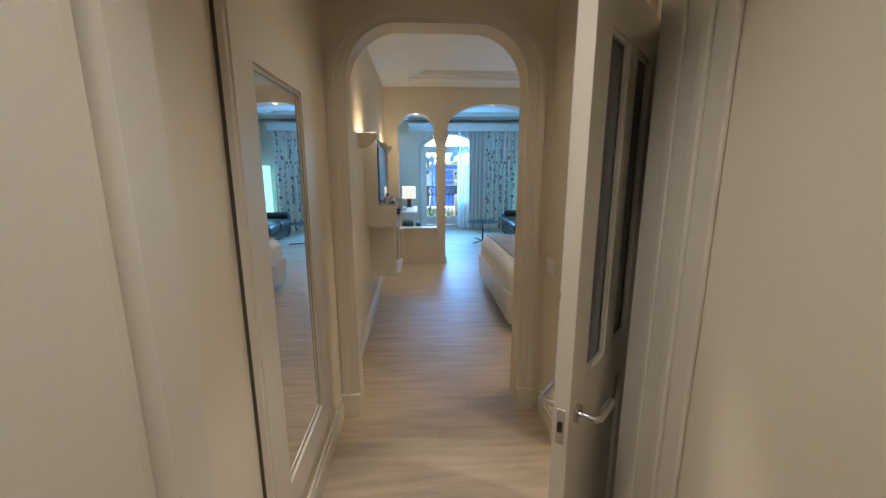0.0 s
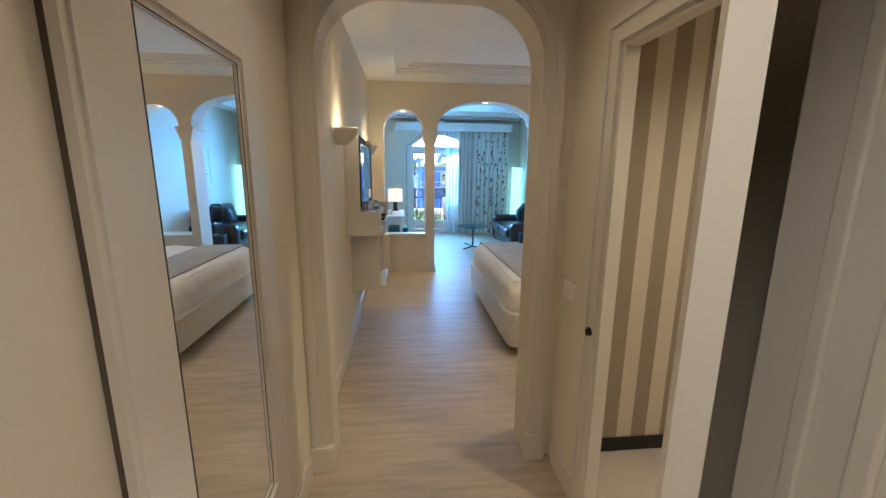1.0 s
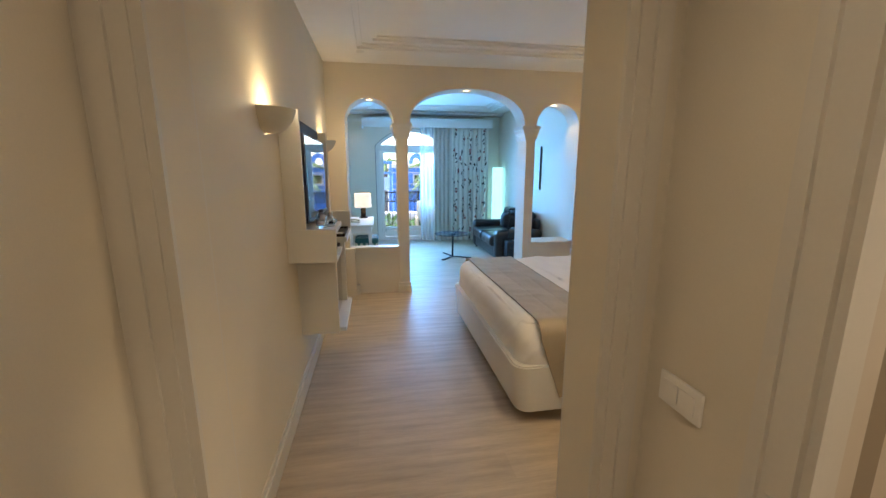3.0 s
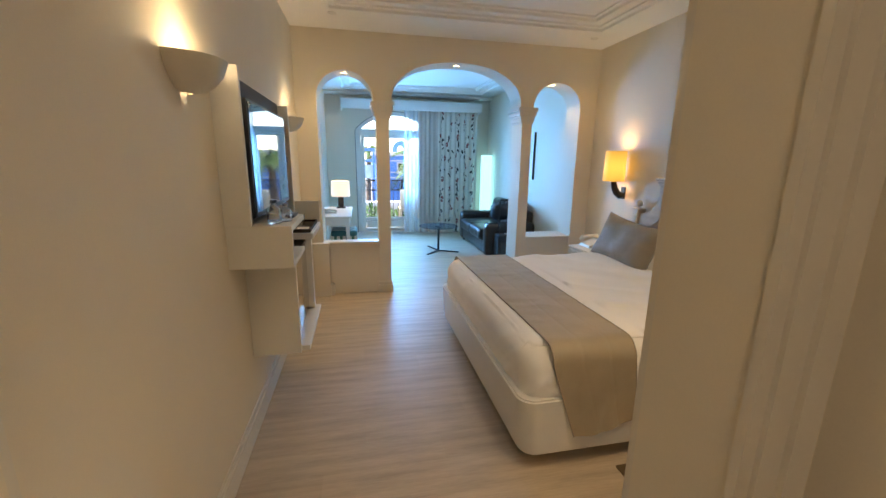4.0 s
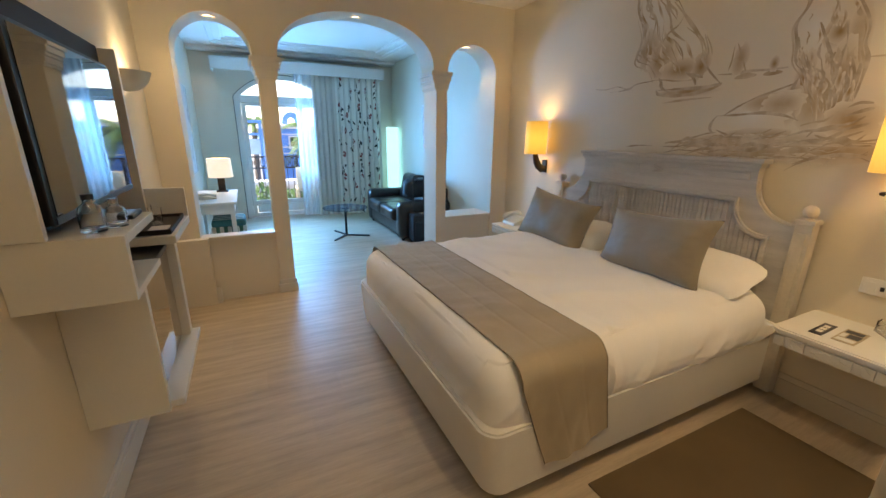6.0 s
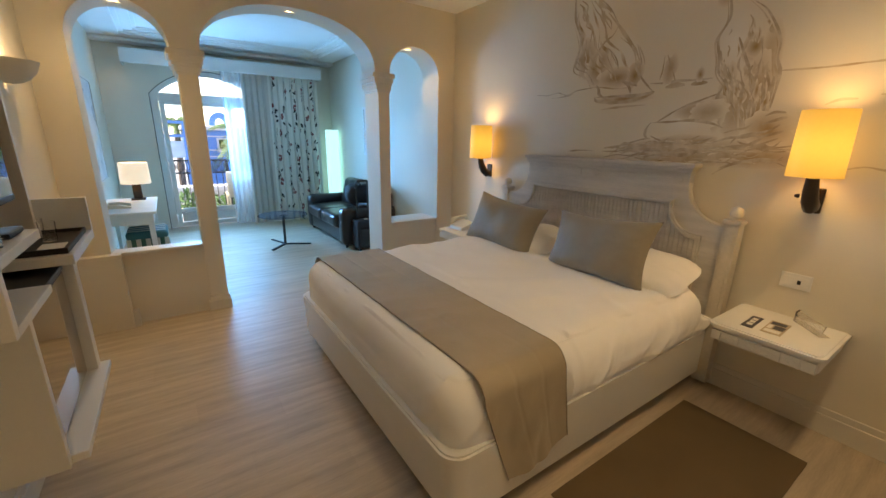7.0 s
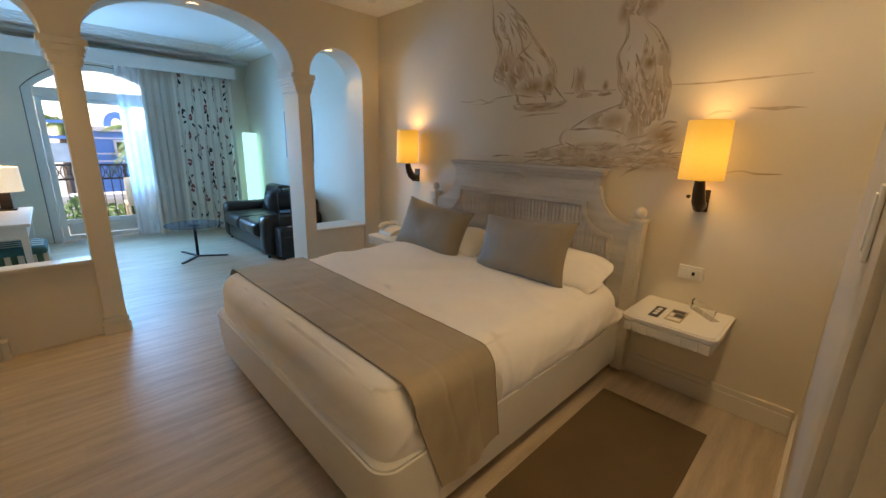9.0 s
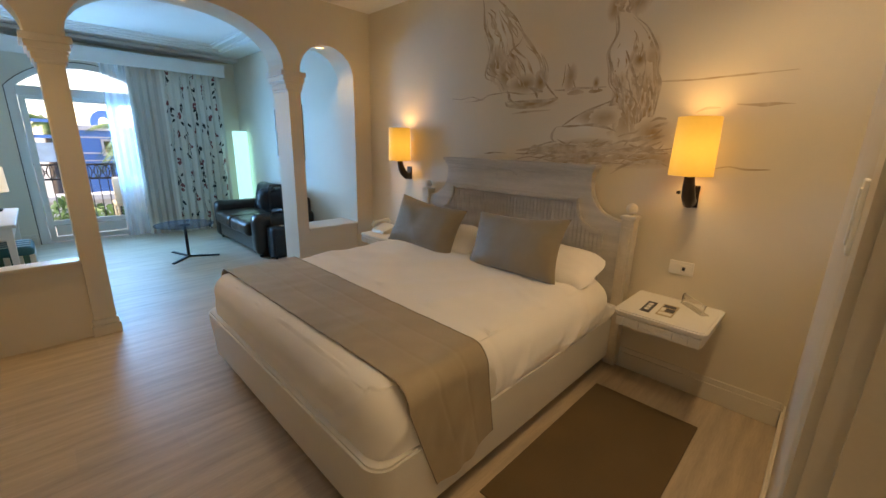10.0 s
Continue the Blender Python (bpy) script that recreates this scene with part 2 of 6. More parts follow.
def lathe(bm, profile, centre, n=24, axis="z"):
    """Turn (radius, height) pairs about an upright axis."""
    rings = []
    for r, h in profile:
        ring = []
        for i in range(n):
            a = 2 * math.pi * i / n
            p = (r * math.cos(a), r * math.sin(a), h)
            if axis == "x":
                p = (h, p[0], p[1])
            elif axis == "y":
                p = (p[0], h, p[1])
            ring.append(bm.verts.new(Vector(centre) + Vector(p)))
        rings.append(ring)
    for a, b in zip(rings, rings[1:]):
        for i in range(n):
            bm.faces.new((a[i], a[(i + 1) % n], b[(i + 1) % n], b[i]))
    for ring, flip in ((rings[0], True), (rings[-1], False)):
        if (ring[0].co - ring[n // 2].co).length > 1e-4:
            bm.faces.new(ring[::-1] if flip else ring)
    bmesh.ops.remove_doubles(bm, verts=bm.verts[:], dist=1e-5)
    bmesh.ops.recalc_face_normals(bm, faces=bm.faces[:])
    return bm


def tube(bm, pts, r, n=8):
    """A round bar along a line of points; r may be one radius or one for each point."""
    pts = [Vector(p) for p in pts]
    rs = r if isinstance(r, (list, tuple)) else [r] * len(pts)
    rings = []
    for i, p in enumerate(pts):
        d = (pts[min(i + 1, len(pts) - 1)] - pts[max(i - 1, 0)]).normalized()
        u = d.cross(Vector((0, 0, 1)) if abs(d.z) < 0.9 else Vector((1, 0, 0))).normalized()
        v = d.cross(u)
        rings.append([bm.verts.new(p + rs[i] * (math.cos(2 * math.pi * k / n) * u + math.sin(2 * math.pi * k / n) * v)) for k in range(n)])
    for a, b in zip(rings, rings[1:]):
        for k in range(n):
            bm.faces.new((a[k], a[(k + 1) % n], b[(k + 1) % n], b[k]))
    bm.faces.new(rings[0][::-1])
    bm.faces.new(rings[-1])
    bmesh.ops.recalc_face_normals(bm, faces=bm.faces[:])
    return bm


def finish(bm, name, material, smooth=False):
    me = bpy.data.meshes.new(name)
    bm.to_mesh(me)
    bm.free()
    me.materials.append(material)
    if smooth:
        me.polygons.foreach_set("use_smooth", [True] * len(me.polygons))
        me.set_sharp_from_angle(angle=radians(40))
    return me


def part(name, bm, material, parent, label="", smooth=False, kind=""):
    """One mesh under a thing or a part; the mesh is given in world places."""
    o = ORIGIN[parent]
    bmesh.ops.translate(bm, verts=bm.verts[:], vec=-o)
    ob = new(name, finish(bm, name, material, smooth))
    ob.parent = parent
    ORIGIN[ob] = o
    return tagged(ob, label=label, kind=kind)


def thing(name, base, label, category, group="", kind=""):
    ob = new(name)
    ob.empty_display_size = 0.1
    ob.location = base
    ORIGIN[ob] = Vector(base)
    return tagged(ob, label, category, group, kind)


def solid(name, bm, material, label, category, kind="", smooth=False, group=""):
    ob = new(name, finish(bm, name, material, smooth))
    ORIGIN[ob] = Vector((0, 0, 0))
    return tagged(ob, label, category, group, kind)


def arc(cx, cz, rx, rz, a0, a1, n=16):
    return [(cx + rx * math.cos(radians(a0 + (a1 - a0) * i / n)), cz + rz * math.sin(radians(a0 + (a1 - a0) * i / n))) for i in range(n + 1)]


def arch_line(x0, x1, spring, top, foot=0.0, grow=0.0, full=2.0):
    """Outline of a round-headed opening from foot to foot, widened by grow; full over 2 swells the haunches."""
    c, w, h = (x0 + x1) / 2, (x1 - x0) / 2 + grow, top + grow - spring
    bow = []
    for i in range(33):
        a = radians(180 - 180 * i / 32)
        ca, sa = math.cos(a), math.sin(a)
        bow.append((c + w * math.copysign(abs(ca) ** (2 / full), ca), spring + h * abs(sa) ** (2 / full)))
    return [(c - w, foot)] + bow + [(c + w, foot)]


def door_line(x0, x1, top, r, foot=0.0, grow=0.0):
    """Outline of a flat-headed opening with rounded corners."""
    x0, x1, top, r = x0 - grow, x1 + grow, top + grow, r + grow
    return [(x0, foot)] + arc(x0 + r, top - r, r, r, 180, 90, 10) + arc(x1 - r, top - r, r, r, 90, 0, 10) + [(x1, foot)]

# ---- the large structure ----
LX, RX = -0.41, 3.0          # side walls of bedroom
LIVX = 2.95                  # living area's right wall
AY0, AY1 = 2.79, 2.992       # arch wall, corridor face and bedroom face
DY0, DY1 = 6.86, 7.18        # arched divider
BY = 10.80                   # window wall
CZ = 2.79                    # ceiling border


def structure(name, bm, material, label, category="wall", smooth=False):
    return solid(name, bm, material, label, category, kind="structure", smooth=smooth)


bm = boxed(LX - 0.2, 3.3, -1.5, BY + 0.25, -0.2, -0.012)
floor = structure("floor", bm, mat("joint_grout", (0.42, 0.33, 0.24), 0.6), "greige wood-look plank floor with fine dark joints", "floor")

# corridor
structure("wall_west", boxed(LX - 0.2, LX, -1.4, BY, -0.02, 3.0), M_WALL, "cream painted long side wall", "wall")
structure("wall_south", boxed(LX, 1.0, -1.4, -1.2, -0.02, 2.7), M_WALL, "cream painted end wall of the corridor")
NX = 0.74
structure("wall_corridor_near", boxed(NX, 1.0, -1.2, 1.52, -0.02, 2.7), M_WALL, "cream painted corridor wall beside the entrance")
BATH = dict(y0=1.885, y1=2.385, top=2.045)      # bathroom doorway
bm = boxed(0.885, 0.935, 1.52, BATH["y0"], -0.02, 2.7)
box(bm, 0.885, 0.935, BATH["y0"], BATH["y1"], BATH["top"], 2.7)
box(bm, 0.885, 0.935, BATH["y1"], AY0, -0.02, 2.7)
structure("wall_corridor_east", bm, M_WALL, "cream painted corridor wall with the bathroom doorway")
structure("ceiling_corridor", boxed(LX, 1.0, -1.2, AY0, 2.62, 2.75), M_CEIL, "plain white corridor ceiling", "ceiling")

# arch wall
OPEN = dict(x0=-0.303, x1=0.742, top=2.36, r=0.31)
line = door_line(**OPEN)
poly = [(LX, 0)] + [line[0]] + line[1:-1] + [line[-1]] + [(RX + 0.1, 0), (RX + 0.1, 3.0), (LX, 3.0)]
bm = prism(bmesh.new(), poly, "y", 2.80, AY1)
structure("wall_arch_bedroom", bm, M_WALL, "cream painted wall with a round-cornered arch")
poly = [(LX, 0)] + line + [(0.885, 0), (0.885, 2.7), (LX, 2.7)]
bm = prism(bmesh.new(), poly, "y", AY0, 2.80)
structure("wall_arch_corridor", bm, M_WALL, "cream painted deep reveal of the arch")
bm = bmesh.new()
strip(bm, door_line(**OPEN, grow=-0.012), door_line(**OPEN, grow=0.09), "y", AY0 - 0.012, AY0 + 0.003)
strip(bm, door_line(**OPEN, grow=0.012), door_line(**OPEN, grow=0.09), "y", AY0 - 0.02, AY0 - 0.012)
strip(bm, door_line(**OPEN, grow=0.05), door_line(**OPEN, grow=0.09), "y", AY0 - 0.03, AY0 - 0.02)
structure("trim_arch_corridor", bm, M_TRIM, "ivory moulded casing round the corridor arch", "moulding")
bm = bmesh.new()
strip(bm, door_line(**OPEN, grow=0.004), door_line(**OPEN, grow=0.095), "y", AY1 - 0.003, AY1 + 0.018)
strip(bm, door_line(**OPEN, grow=0.007), door_line(**OPEN, grow=0.095), "y", AY1 + 0.018, AY1 + 0.026)
structure("trim_arch_bedroom", bm, M_TRIM, "ivory moulded casing on the bedroom side", "moulding")
structure("trim_arch_filler", boxed(LX + 0.001, -0.394, AY0 - 0.022, AY0 - 0.001, 0.151, 2.05), M_TRIM, "ivory filler strip between casing and side wall", "moulding")
for x0, x1 in ((-0.408, -0.292), (0.731, 0.842)):
    structure("trim_arch_plinth", boxed(x0, x1, AY0 - 0.04, AY0 - 0.001, 0, 0.15, bevel=0.004), M_TRIM, "ivory plinth block under the casing", "moulding")

# bathroom seen through the doorway
structure("wall_bathroom_north", boxed(0.936, 3.0, 2.77, 2.789, 0, 2.6), M_STRIPE, "wall with taupe and cream striped paper")
structure("wall_bathroom_east", boxed(2.9, 3.0, 0.3, 2.77, 0, 2.6), M_STRIPE, "bathroom side wall with striped paper")
structure("wall_bathroom_south", boxed(1.0, 3.0, 0.2, 0.3, 0, 2.6), M_WALL, "plain bathroom end wall")
structure("ceiling_bathroom", boxed(0.936, 3.0, 0.2, 2.789, 2.6, 2.7), M_CEIL, "plain white bathroom ceiling", "ceiling")
structure("floor_bathroom", boxed(0.936, 2.9, 0.3, 2.77, -0.012, 0.022), mat("pale_tile", (0.62, 0.55, 0.46), 0.3, vary=0.1), "pale tiled bathroom floor", "floor")
structure("baseboard_bathroom", boxed(0.936, 2.9, 2.752, 2.769, 0.022, 0.10, bevel=0.004), M_BLACK, "black baseboard", "baseboard")

# bedroom and living side walls
structure("wall_east", boxed(RX, RX + 0.2, AY1, DY1, -0.02, 3.0), M_WALL, "cream painted wall behind the bed")
structure("wall_east_living", boxed(LIVX, RX + 0.2, DY1, BY, -0.02, 3.0), M_WALL, "cream painted wall behind the sofa")


def tray_ceiling(name, x0, x1, y0, y1, tx0, tx1, ty0, ty1, label):
    bm = bmesh.new()

    def ring(a, b, z0, z1):
        (ax0, ax1, ay0, ay1), (bx0, bx1, by0, by1) = a, b
        box(bm, ax0, bx0, ay0, ay1, z0, z1)
        box(bm, bx1, ax1, ay0, ay1, z0, z1)
        box(bm, bx0, bx1, ay0, by0, z0, z1)
        box(bm, bx0, bx1, by1, ay1, z0, z1)
    inset = lambda d: (tx0 + d, tx1 - d, ty0 + d, ty1 - d)
    ring((x0, x1, y0, y1), inset(0), CZ, 3.05)
    ring(inset(-0.04), inset(0.0), CZ - 0.012, CZ - 0.001)
    ring(inset(0.0), inset(0.05), CZ + 0.012, 3.05)
    ring(inset(0.05), inset(0.13), CZ + 0.03, 3.05)
    ring(inset(0.13), inset(0.16), CZ + 0.02, 3.05)
    ring(inset(0.16), inset(0.2), CZ + 0.045, 3.05)
    b = inset(0.2)
    box(bm, *b, CZ + 0.06, 3.05)
    return structure(name, bm, M_CEIL, label, "ceiling")


tray_ceiling("ceiling_bedroom", LX, RX, AY1, DY0, 0.0, 2.6, 3.4, 6.26, "white tray ceiling with stepped plaster mouldings")
tray_ceiling("ceiling_living", LX, RX, DY1, BY, -0.05, 2.6, 7.5, 10.25, "white tray ceiling of the sitting area")

# arched divider
AL = dict(x0=-0.20, x1=0.38, spring=2.13, top=2.412)
AM = dict(x0=0.575, x1=2.045, spring=2.13, top=2.55, full=2.2)
AR = dict(x0=2.205, x1=2.79, spring=2.13, top=2.405)
poly = [(LX, 0)]
for a, left, right in ((AL, -0.20, 0.41), (AM, 0.545, 2.075), (AR, 2.195, 2.79)):
    inner = arch_line(**a, foot=2.12)
    poly += [(left, 0), (left, 1.99)] + inner + [(right, 1.99), (right, 0)]
poly += [(RX + 0.05, 0), (RX + 0.05, 3.0), (LX, 3.0)]
structure("wall_divider", prism(bmesh.new(), poly, "y", DY0, DY1), M_WALL, "cream divider wall with three round-headed openings")
for nm, x0, x1, yb in (("wall_low_west", -0.20, 0.409, DY0 + 0.10), ("wall_low_east", 2.196, 2.789, DY1 - 0.02)):
    structure(nm, boxed(x0 + 0.001, x1, DY0 + 0.02, yb, 0, 0.585), M_WALL, "cream low wall closing the arch below")
    structure("trim_sill", boxed(x0 + 0.002, x1 - 0.001, DY0 - 0.012, yb + 0.03, 0.585, 0.612, bevel=0.006), M_TRIM, "ivory sill capping the low wall", "moulding")
structure("wall_low_block", boxed(LX, -0.14, DY0 - 0.07, DY0 - 0.001, 0, 0.61, bevel=0.004), M_WALL, "cream boxed foot of the divider")


def pilaster(x0, x1):
    """Shaft's base and stepped capital under the springing of the arches."""
    t = thing("wall_pilaster", ((x0 + x1) / 2, (DY0 + DY1) / 2, 0), "ivory pilaster dressing with a plinth and a stepped capital", "pilaster", kind="structure")
    bm = boxed(x0 - 0.02, x1 + 0.02, DY0 - 0.022, DY1 + 0.022, 0, 0.085, bevel=0.004)
    box(bm, x0 - 0.012, x1 + 0.012, DY0 - 0.014, DY1 + 0.014, 0.085, 0.13, bevel=0.006)
    part("plinth", bm, M_TRIM, t)
    bm = bmesh.new()
    for k, (g, z0, z1) in enumerate(((0.012, 1.945, 1.965), (0.022, 1.965, 2.01), (0.032, 2.01, 2.035), (0.044, 2.035, 2.08), (0.06, 2.08, 2.125))):
        box(bm, x0 - g, x1 + g, DY0 - g * 0.25, DY1 + g * 0.25, z0, z1, bevel=0.003)
    part("capital", bm, M_TRIM, t)


pilaster(0.41, 0.545)
pilaster(2.075, 2.195)

# skirtings
def skirting(name, pts):
    """Two-step board along straight runs ((x0, x1, y0, y1, side))."""
    bm = bmesh.new()
    for x0, x1, y0, y1 in pts:
        dx, dy = x1 - x0, y1 - y0
        if abs(dx) < abs(dy):
            s = 1 if dx > 0 else -1
            lo, hi = sorted((x0, x0 + s * 0.016))
            box(bm, lo, hi, y0, y1, 0, 0.112, bevel=0.003)
            lo, hi = sorted((x0, x0 + s * 0.010))
            box(bm, lo, hi, y0, y1, 0.112, 0.15, bevel=0.004)
        else:
            s = 1 if dy > 0 else -1
            lo, hi = sorted((y0, y0 + s * 0.016))
            box(bm, x0, x1, lo, hi, 0, 0.112, bevel=0.003)
            lo, hi = sorted((y0, y0 + s * 0.010))
            box(bm, x0, x1, lo, hi, 0.112, 0.15, bevel=0.004)
    return structure(name, bm, M_TRIM, "ivory stepped baseboard", "baseboard")


skirting("baseboard_west", [(LX, LX + 0.01, AY1 + 0.03, DY0 - 0.07), (LX, LX + 0.01, 1.2, AY0 - 0.06), (LX, LX + 0.01, DY1, BY)])
skirting("baseboard_east", [(RX, RX - 0.01, AY1 + 0.02, DY0), (LIVX, LIVX - 0.01, DY1, BY)])
skirting("baseboard_corridor", [(0.885, 0.875, 2.462, AY0 - 0.06)])
skirting("baseboard_arch", [(0.87, RX - 0.02, AY1, AY1 + 0.01)])
skirting("baseboard_window", [(LX + 0.02, 0.13, BY, BY - 0.01), (1.80, LIVX - 0.02, BY, BY - 0.01)])
skirting("baseboard_divider", [(2.83, RX - 0.02, DY0, DY0 - 0.01)])
structure("trim_stub", boxed(-0.139, -0.10, DY0 - 0.055, DY0 + 0.018, 0, 0.13, bevel=0.004), M_TRIM, "short return of ivory baseboard", "baseboard")

# window wall with an arched opening
WX0, WX1 = 0.16, 1.76


def segment_line(x0, x1, spring, top, foot, n=20):
    """A flat arch: a circle's segment over upright sides."""
    w, rise = (x1 - x0) / 2, top - spring
    r = (w * w + rise * rise) / (2 * rise)
    c, half = (x0 + x1) / 2, math.degrees(math.asin(w / r))
    return [(x0, foot)] + arc(c, top - r, r, r, 90 + half, 90 - half, n) + [(x1, foot)]


wl = segment_line(WX0, WX1, 2.09, 2.46, 0.0)
poly = [(LX - 0.2, 0)] + wl + [(RX + 0.2, 0), (RX + 0.2, 3.0), (LX - 0.2, 3.0)]
structure("wall_north", prism(bmesh.new(), poly, "y", BY, BY + 0.25), M_WALL, "cream painted window wall")

# planks, laid across the corridor
PLANK_L, PLANK_W = 1.22, 0.19
plank_meshes = {}


def plank(x0, x1, y0, y1):
    key = (round(x1 - x0, 3), round(y1 - y0, 3))
    if key not in plank_meshes:
        bm = boxed(0, key[0], 0, key[1], -0.012, 0)
        top = [e for e in bm.edges if all(abs(v.co.z) < 1e-6 for v in e.verts)]
        bmesh.ops.bevel(bm, geom=top, offset=0.0003, segments=1, affect="EDGES")
        plank_meshes[key] = finish(bm, "plank", M_PLANK)
    ob = new("plank", plank_meshes[key])
    ob.location = (x0, y0, 0)
    ob.parent = floor


def lay_planks():
    y, row = -1.2, 0
    while y < BY - 0.001:
        y1 = min(y + PLANK_W, BY)
        right = 0.936 if y1 < 2.7 else RX
        x = LX - [0.0, 0.41, 0.82, 0.2, 0.61][row % 5]
        while x < right - 0.001:
            a, b = max(x, LX), min(x + PLANK_L, right)
            if b - a > 0.03:
                plank(a + 0.0002, b - 0.0002, y + 0.0002, y1 - 0.0002)
            x += PLANK_L
        y, row = y1, row + 1

# ---- soft shapes ----
def soft_box(x0, x1, y0, y1, z0, z1, r, nx=12, ny=12, nz=4, wob=0.0, scale=4.0, seed=0):
    """A block with rounded edges, cut fine enough to be creased."""
    bm = bmesh.new()
    lo, hi = Vector((x0, y0, z0)), Vector((x1, y1, z1))
    n = (nx, ny, nz)
    for ax in range(3):
        u, v = [a for a in range(3) if a != ax]
        for side in (0, 1):
            grid = []
            for i in range(n[u] + 1):
                row = []
                for j in range(n[v] + 1):
                    p = Vector((0, 0, 0))
                    p[ax] = hi[ax] if side else lo[ax]
                    p[u] = lo[u] + (hi[u] - lo[u]) * (0.5 - 0.5 * math.cos(math.pi * i / n[u]) * (0.4) - 0.3 * (1 - 2 * i / n[u]))
                    p[v] = lo[v] + (hi[v] - lo[v]) * (0.5 - 0.5 * math.cos(math.pi * j / n[v]) * (0.4) - 0.3 * (1 - 2 * j / n[v]))
                    row.append(bm.verts.new(p))
                grid.append(row)
            for i in range(n[u]):
                for j in range(n[v]):
                    q = (grid[i][j], grid[i + 1][j], grid[i + 1][j + 1], grid[i][j + 1])
                    bm.faces.new(q if side else q[::-1])
    bmesh.ops.remove_doubles(bm, verts=bm.verts[:], dist=1e-5)
    for v in bm.verts:
        c = Vector([min(max(v.co[a], lo[a] + r), hi[a] - r) for a in range(3)])
        d = v.co - c
        if d.length > 1e-7:
            d.normalize()
            v.co = c + r * d
            if wob:
                v.co += d * wob * (noise.noise(v.co * scale + Vector((seed, 0, 0))) + 0.4 * noise.noise(v.co * scale * 3.1))
    bmesh.ops.recalc_face_normals(bm, faces=bm.faces[:])
    return bm


def cushion(w, h, t, m, n=36, crease=0.008, seed=0, round_=0.0):
    """A stuffed cushion with drawn-in sides and pointed corners, standing in its own x (width) and z (height), put at m."""
    bm = bmesh.new()
    sheets = []
    for s in (1, -1):
        g = []
        for i in range(n + 1):
            row = []
            for j in range(n + 1):
                u, v = 2 * i / n - 1, 2 * j / n - 1
                x = w / 2 * u * (1 - 0.10 * (1 - v * v))
                z = h / 2 * v * (1 - 0.12 * (1 - u * u))
                y = s * t / 2 * (max(0, (1 - u ** 4) * (1 - v ** 4))) ** 0.6
                x *= 1 - round_ * max(0, abs(v) - 0.3) ** 2
                z *= 1 - round_ * max(0, abs(u) - 0.3) ** 2
                p = Vector((x, y, z))
                rim = (1 - u ** 6) * (1 - v ** 6)
                p.y += crease * noise.noise(Vector((x * 6, z * 6, seed + s))) * rim
                wrinkle = 1 - min(1, 3.5 * abs(noise.noise(Vector((x * 9 + z * 5, z * 13 - x * 3, seed + 3 * s)))))
                p.y += s * 0.4 * crease * wrinkle * wrinkle * rim * (0.25 + 0.75 * abs(u) ** 2)
                row.append(bm.verts.new(m @ p))
            g.append(row)
        sheets.append(g)
        for i in range(n):
            for j in range(n):
                bm.faces.new((g[i][j], g[i + 1][j], g[i + 1][j + 1], g[i][j + 1]))
    bmesh.ops.remove_doubles(bm, verts=bm.verts[:], dist=1e-4)
    bmesh.ops.recalc_face_normals(bm, faces=bm.faces[:])
    return bm


# ---- corridor ----
def wall_mirror():
    y0, y1, z0, z1 = 1.71, 2.165, 0.472, 1.868
    t = thing("wall_mirror", (LX, (y0 + y1) / 2, 1.17), "tall mirror in a broad ivory moulded frame on the wall", "mirror")
    def rect(g):
        return [(y0 - g, z0 - g), (y0 - g, z1 + g), (y1 + g, z1 + g), (y1 + g, z0 - g), (y0 - g, z0 - g)]
    bm = bmesh.new()
    strip(bm, rect(-0.006), rect(0.014), "x", LX + 0.012, LX + 0.026)
    strip(bm, rect(0.014), rect(0.15), "x", LX + 0.012, LX + 0.036)
    strip(bm, rect(0.15), rect(0.166), "x", LX + 0.012, LX + 0.030)
    part("frame", bm, M_TRIM, t)
    bm = bmesh.new()
    strip(bm, rect(-0.006), rect(-0.003), "x", LX + 0.026, LX + 0.0275)
    part("inner_bead", bm, M_BRONZE, t, "thin dark line round the glass")
    # brown edge left showing as the shadow line round the frame
    part("shadow_board", boxed(LX + 0.001, LX + 0.0115, y0 - 0.1655, y1 + 0.1655, z0 - 0.1655, z1 + 0.1655), mat("brown_shadow_line", (0.10, 0.075, 0.05), 0.7), t, "dark board behind the frame, its edge drawn as a shadow line")
    part("mirror_glass", boxed(LX + 0.012, LX + 0.0215, y0 - 0.005, y1 + 0.005, z0 - 0.005, z1 + 0.005), M_MIRROR, t, "clear silvered mirror glass")


def wardrobe():
    """Built-in cupboard front beside the entrance, with a pilaster strip."""
    t = thing("wardrobe", (LX, 0.3, 0), "ivory painted built-in wardrobe front along the corridor", "wardrobe")
    part("carcass", boxed(LX + 0.001, LX + 0.03, -1.15, 1.238, 0, 2.6), M_TRIM, t)
    for k, (a, b) in enumerate(((-1.1, -0.28), (-0.27, 0.55), (0.555, 1.03))):
        d = part("door", boxed(LX + 0.03, LX + 0.05, a, b, 0.08, 2.3, bevel=0.004), M_TRIM, t)
    bm = tube(bmesh.new(), [(LX + 0.034, 1.088, 0), (LX + 0.034, 1.088, 2.6)], 0.022, 16)
    part("pilaster", bm, M_TRIM, t, "soft half-round upright bead", smooth=True)
    part("end_panel", boxed(LX + 0.03, LX + 0.036, 1.034, 1.238, 0, 2.6, bevel=0.002), M_TRIM, t)


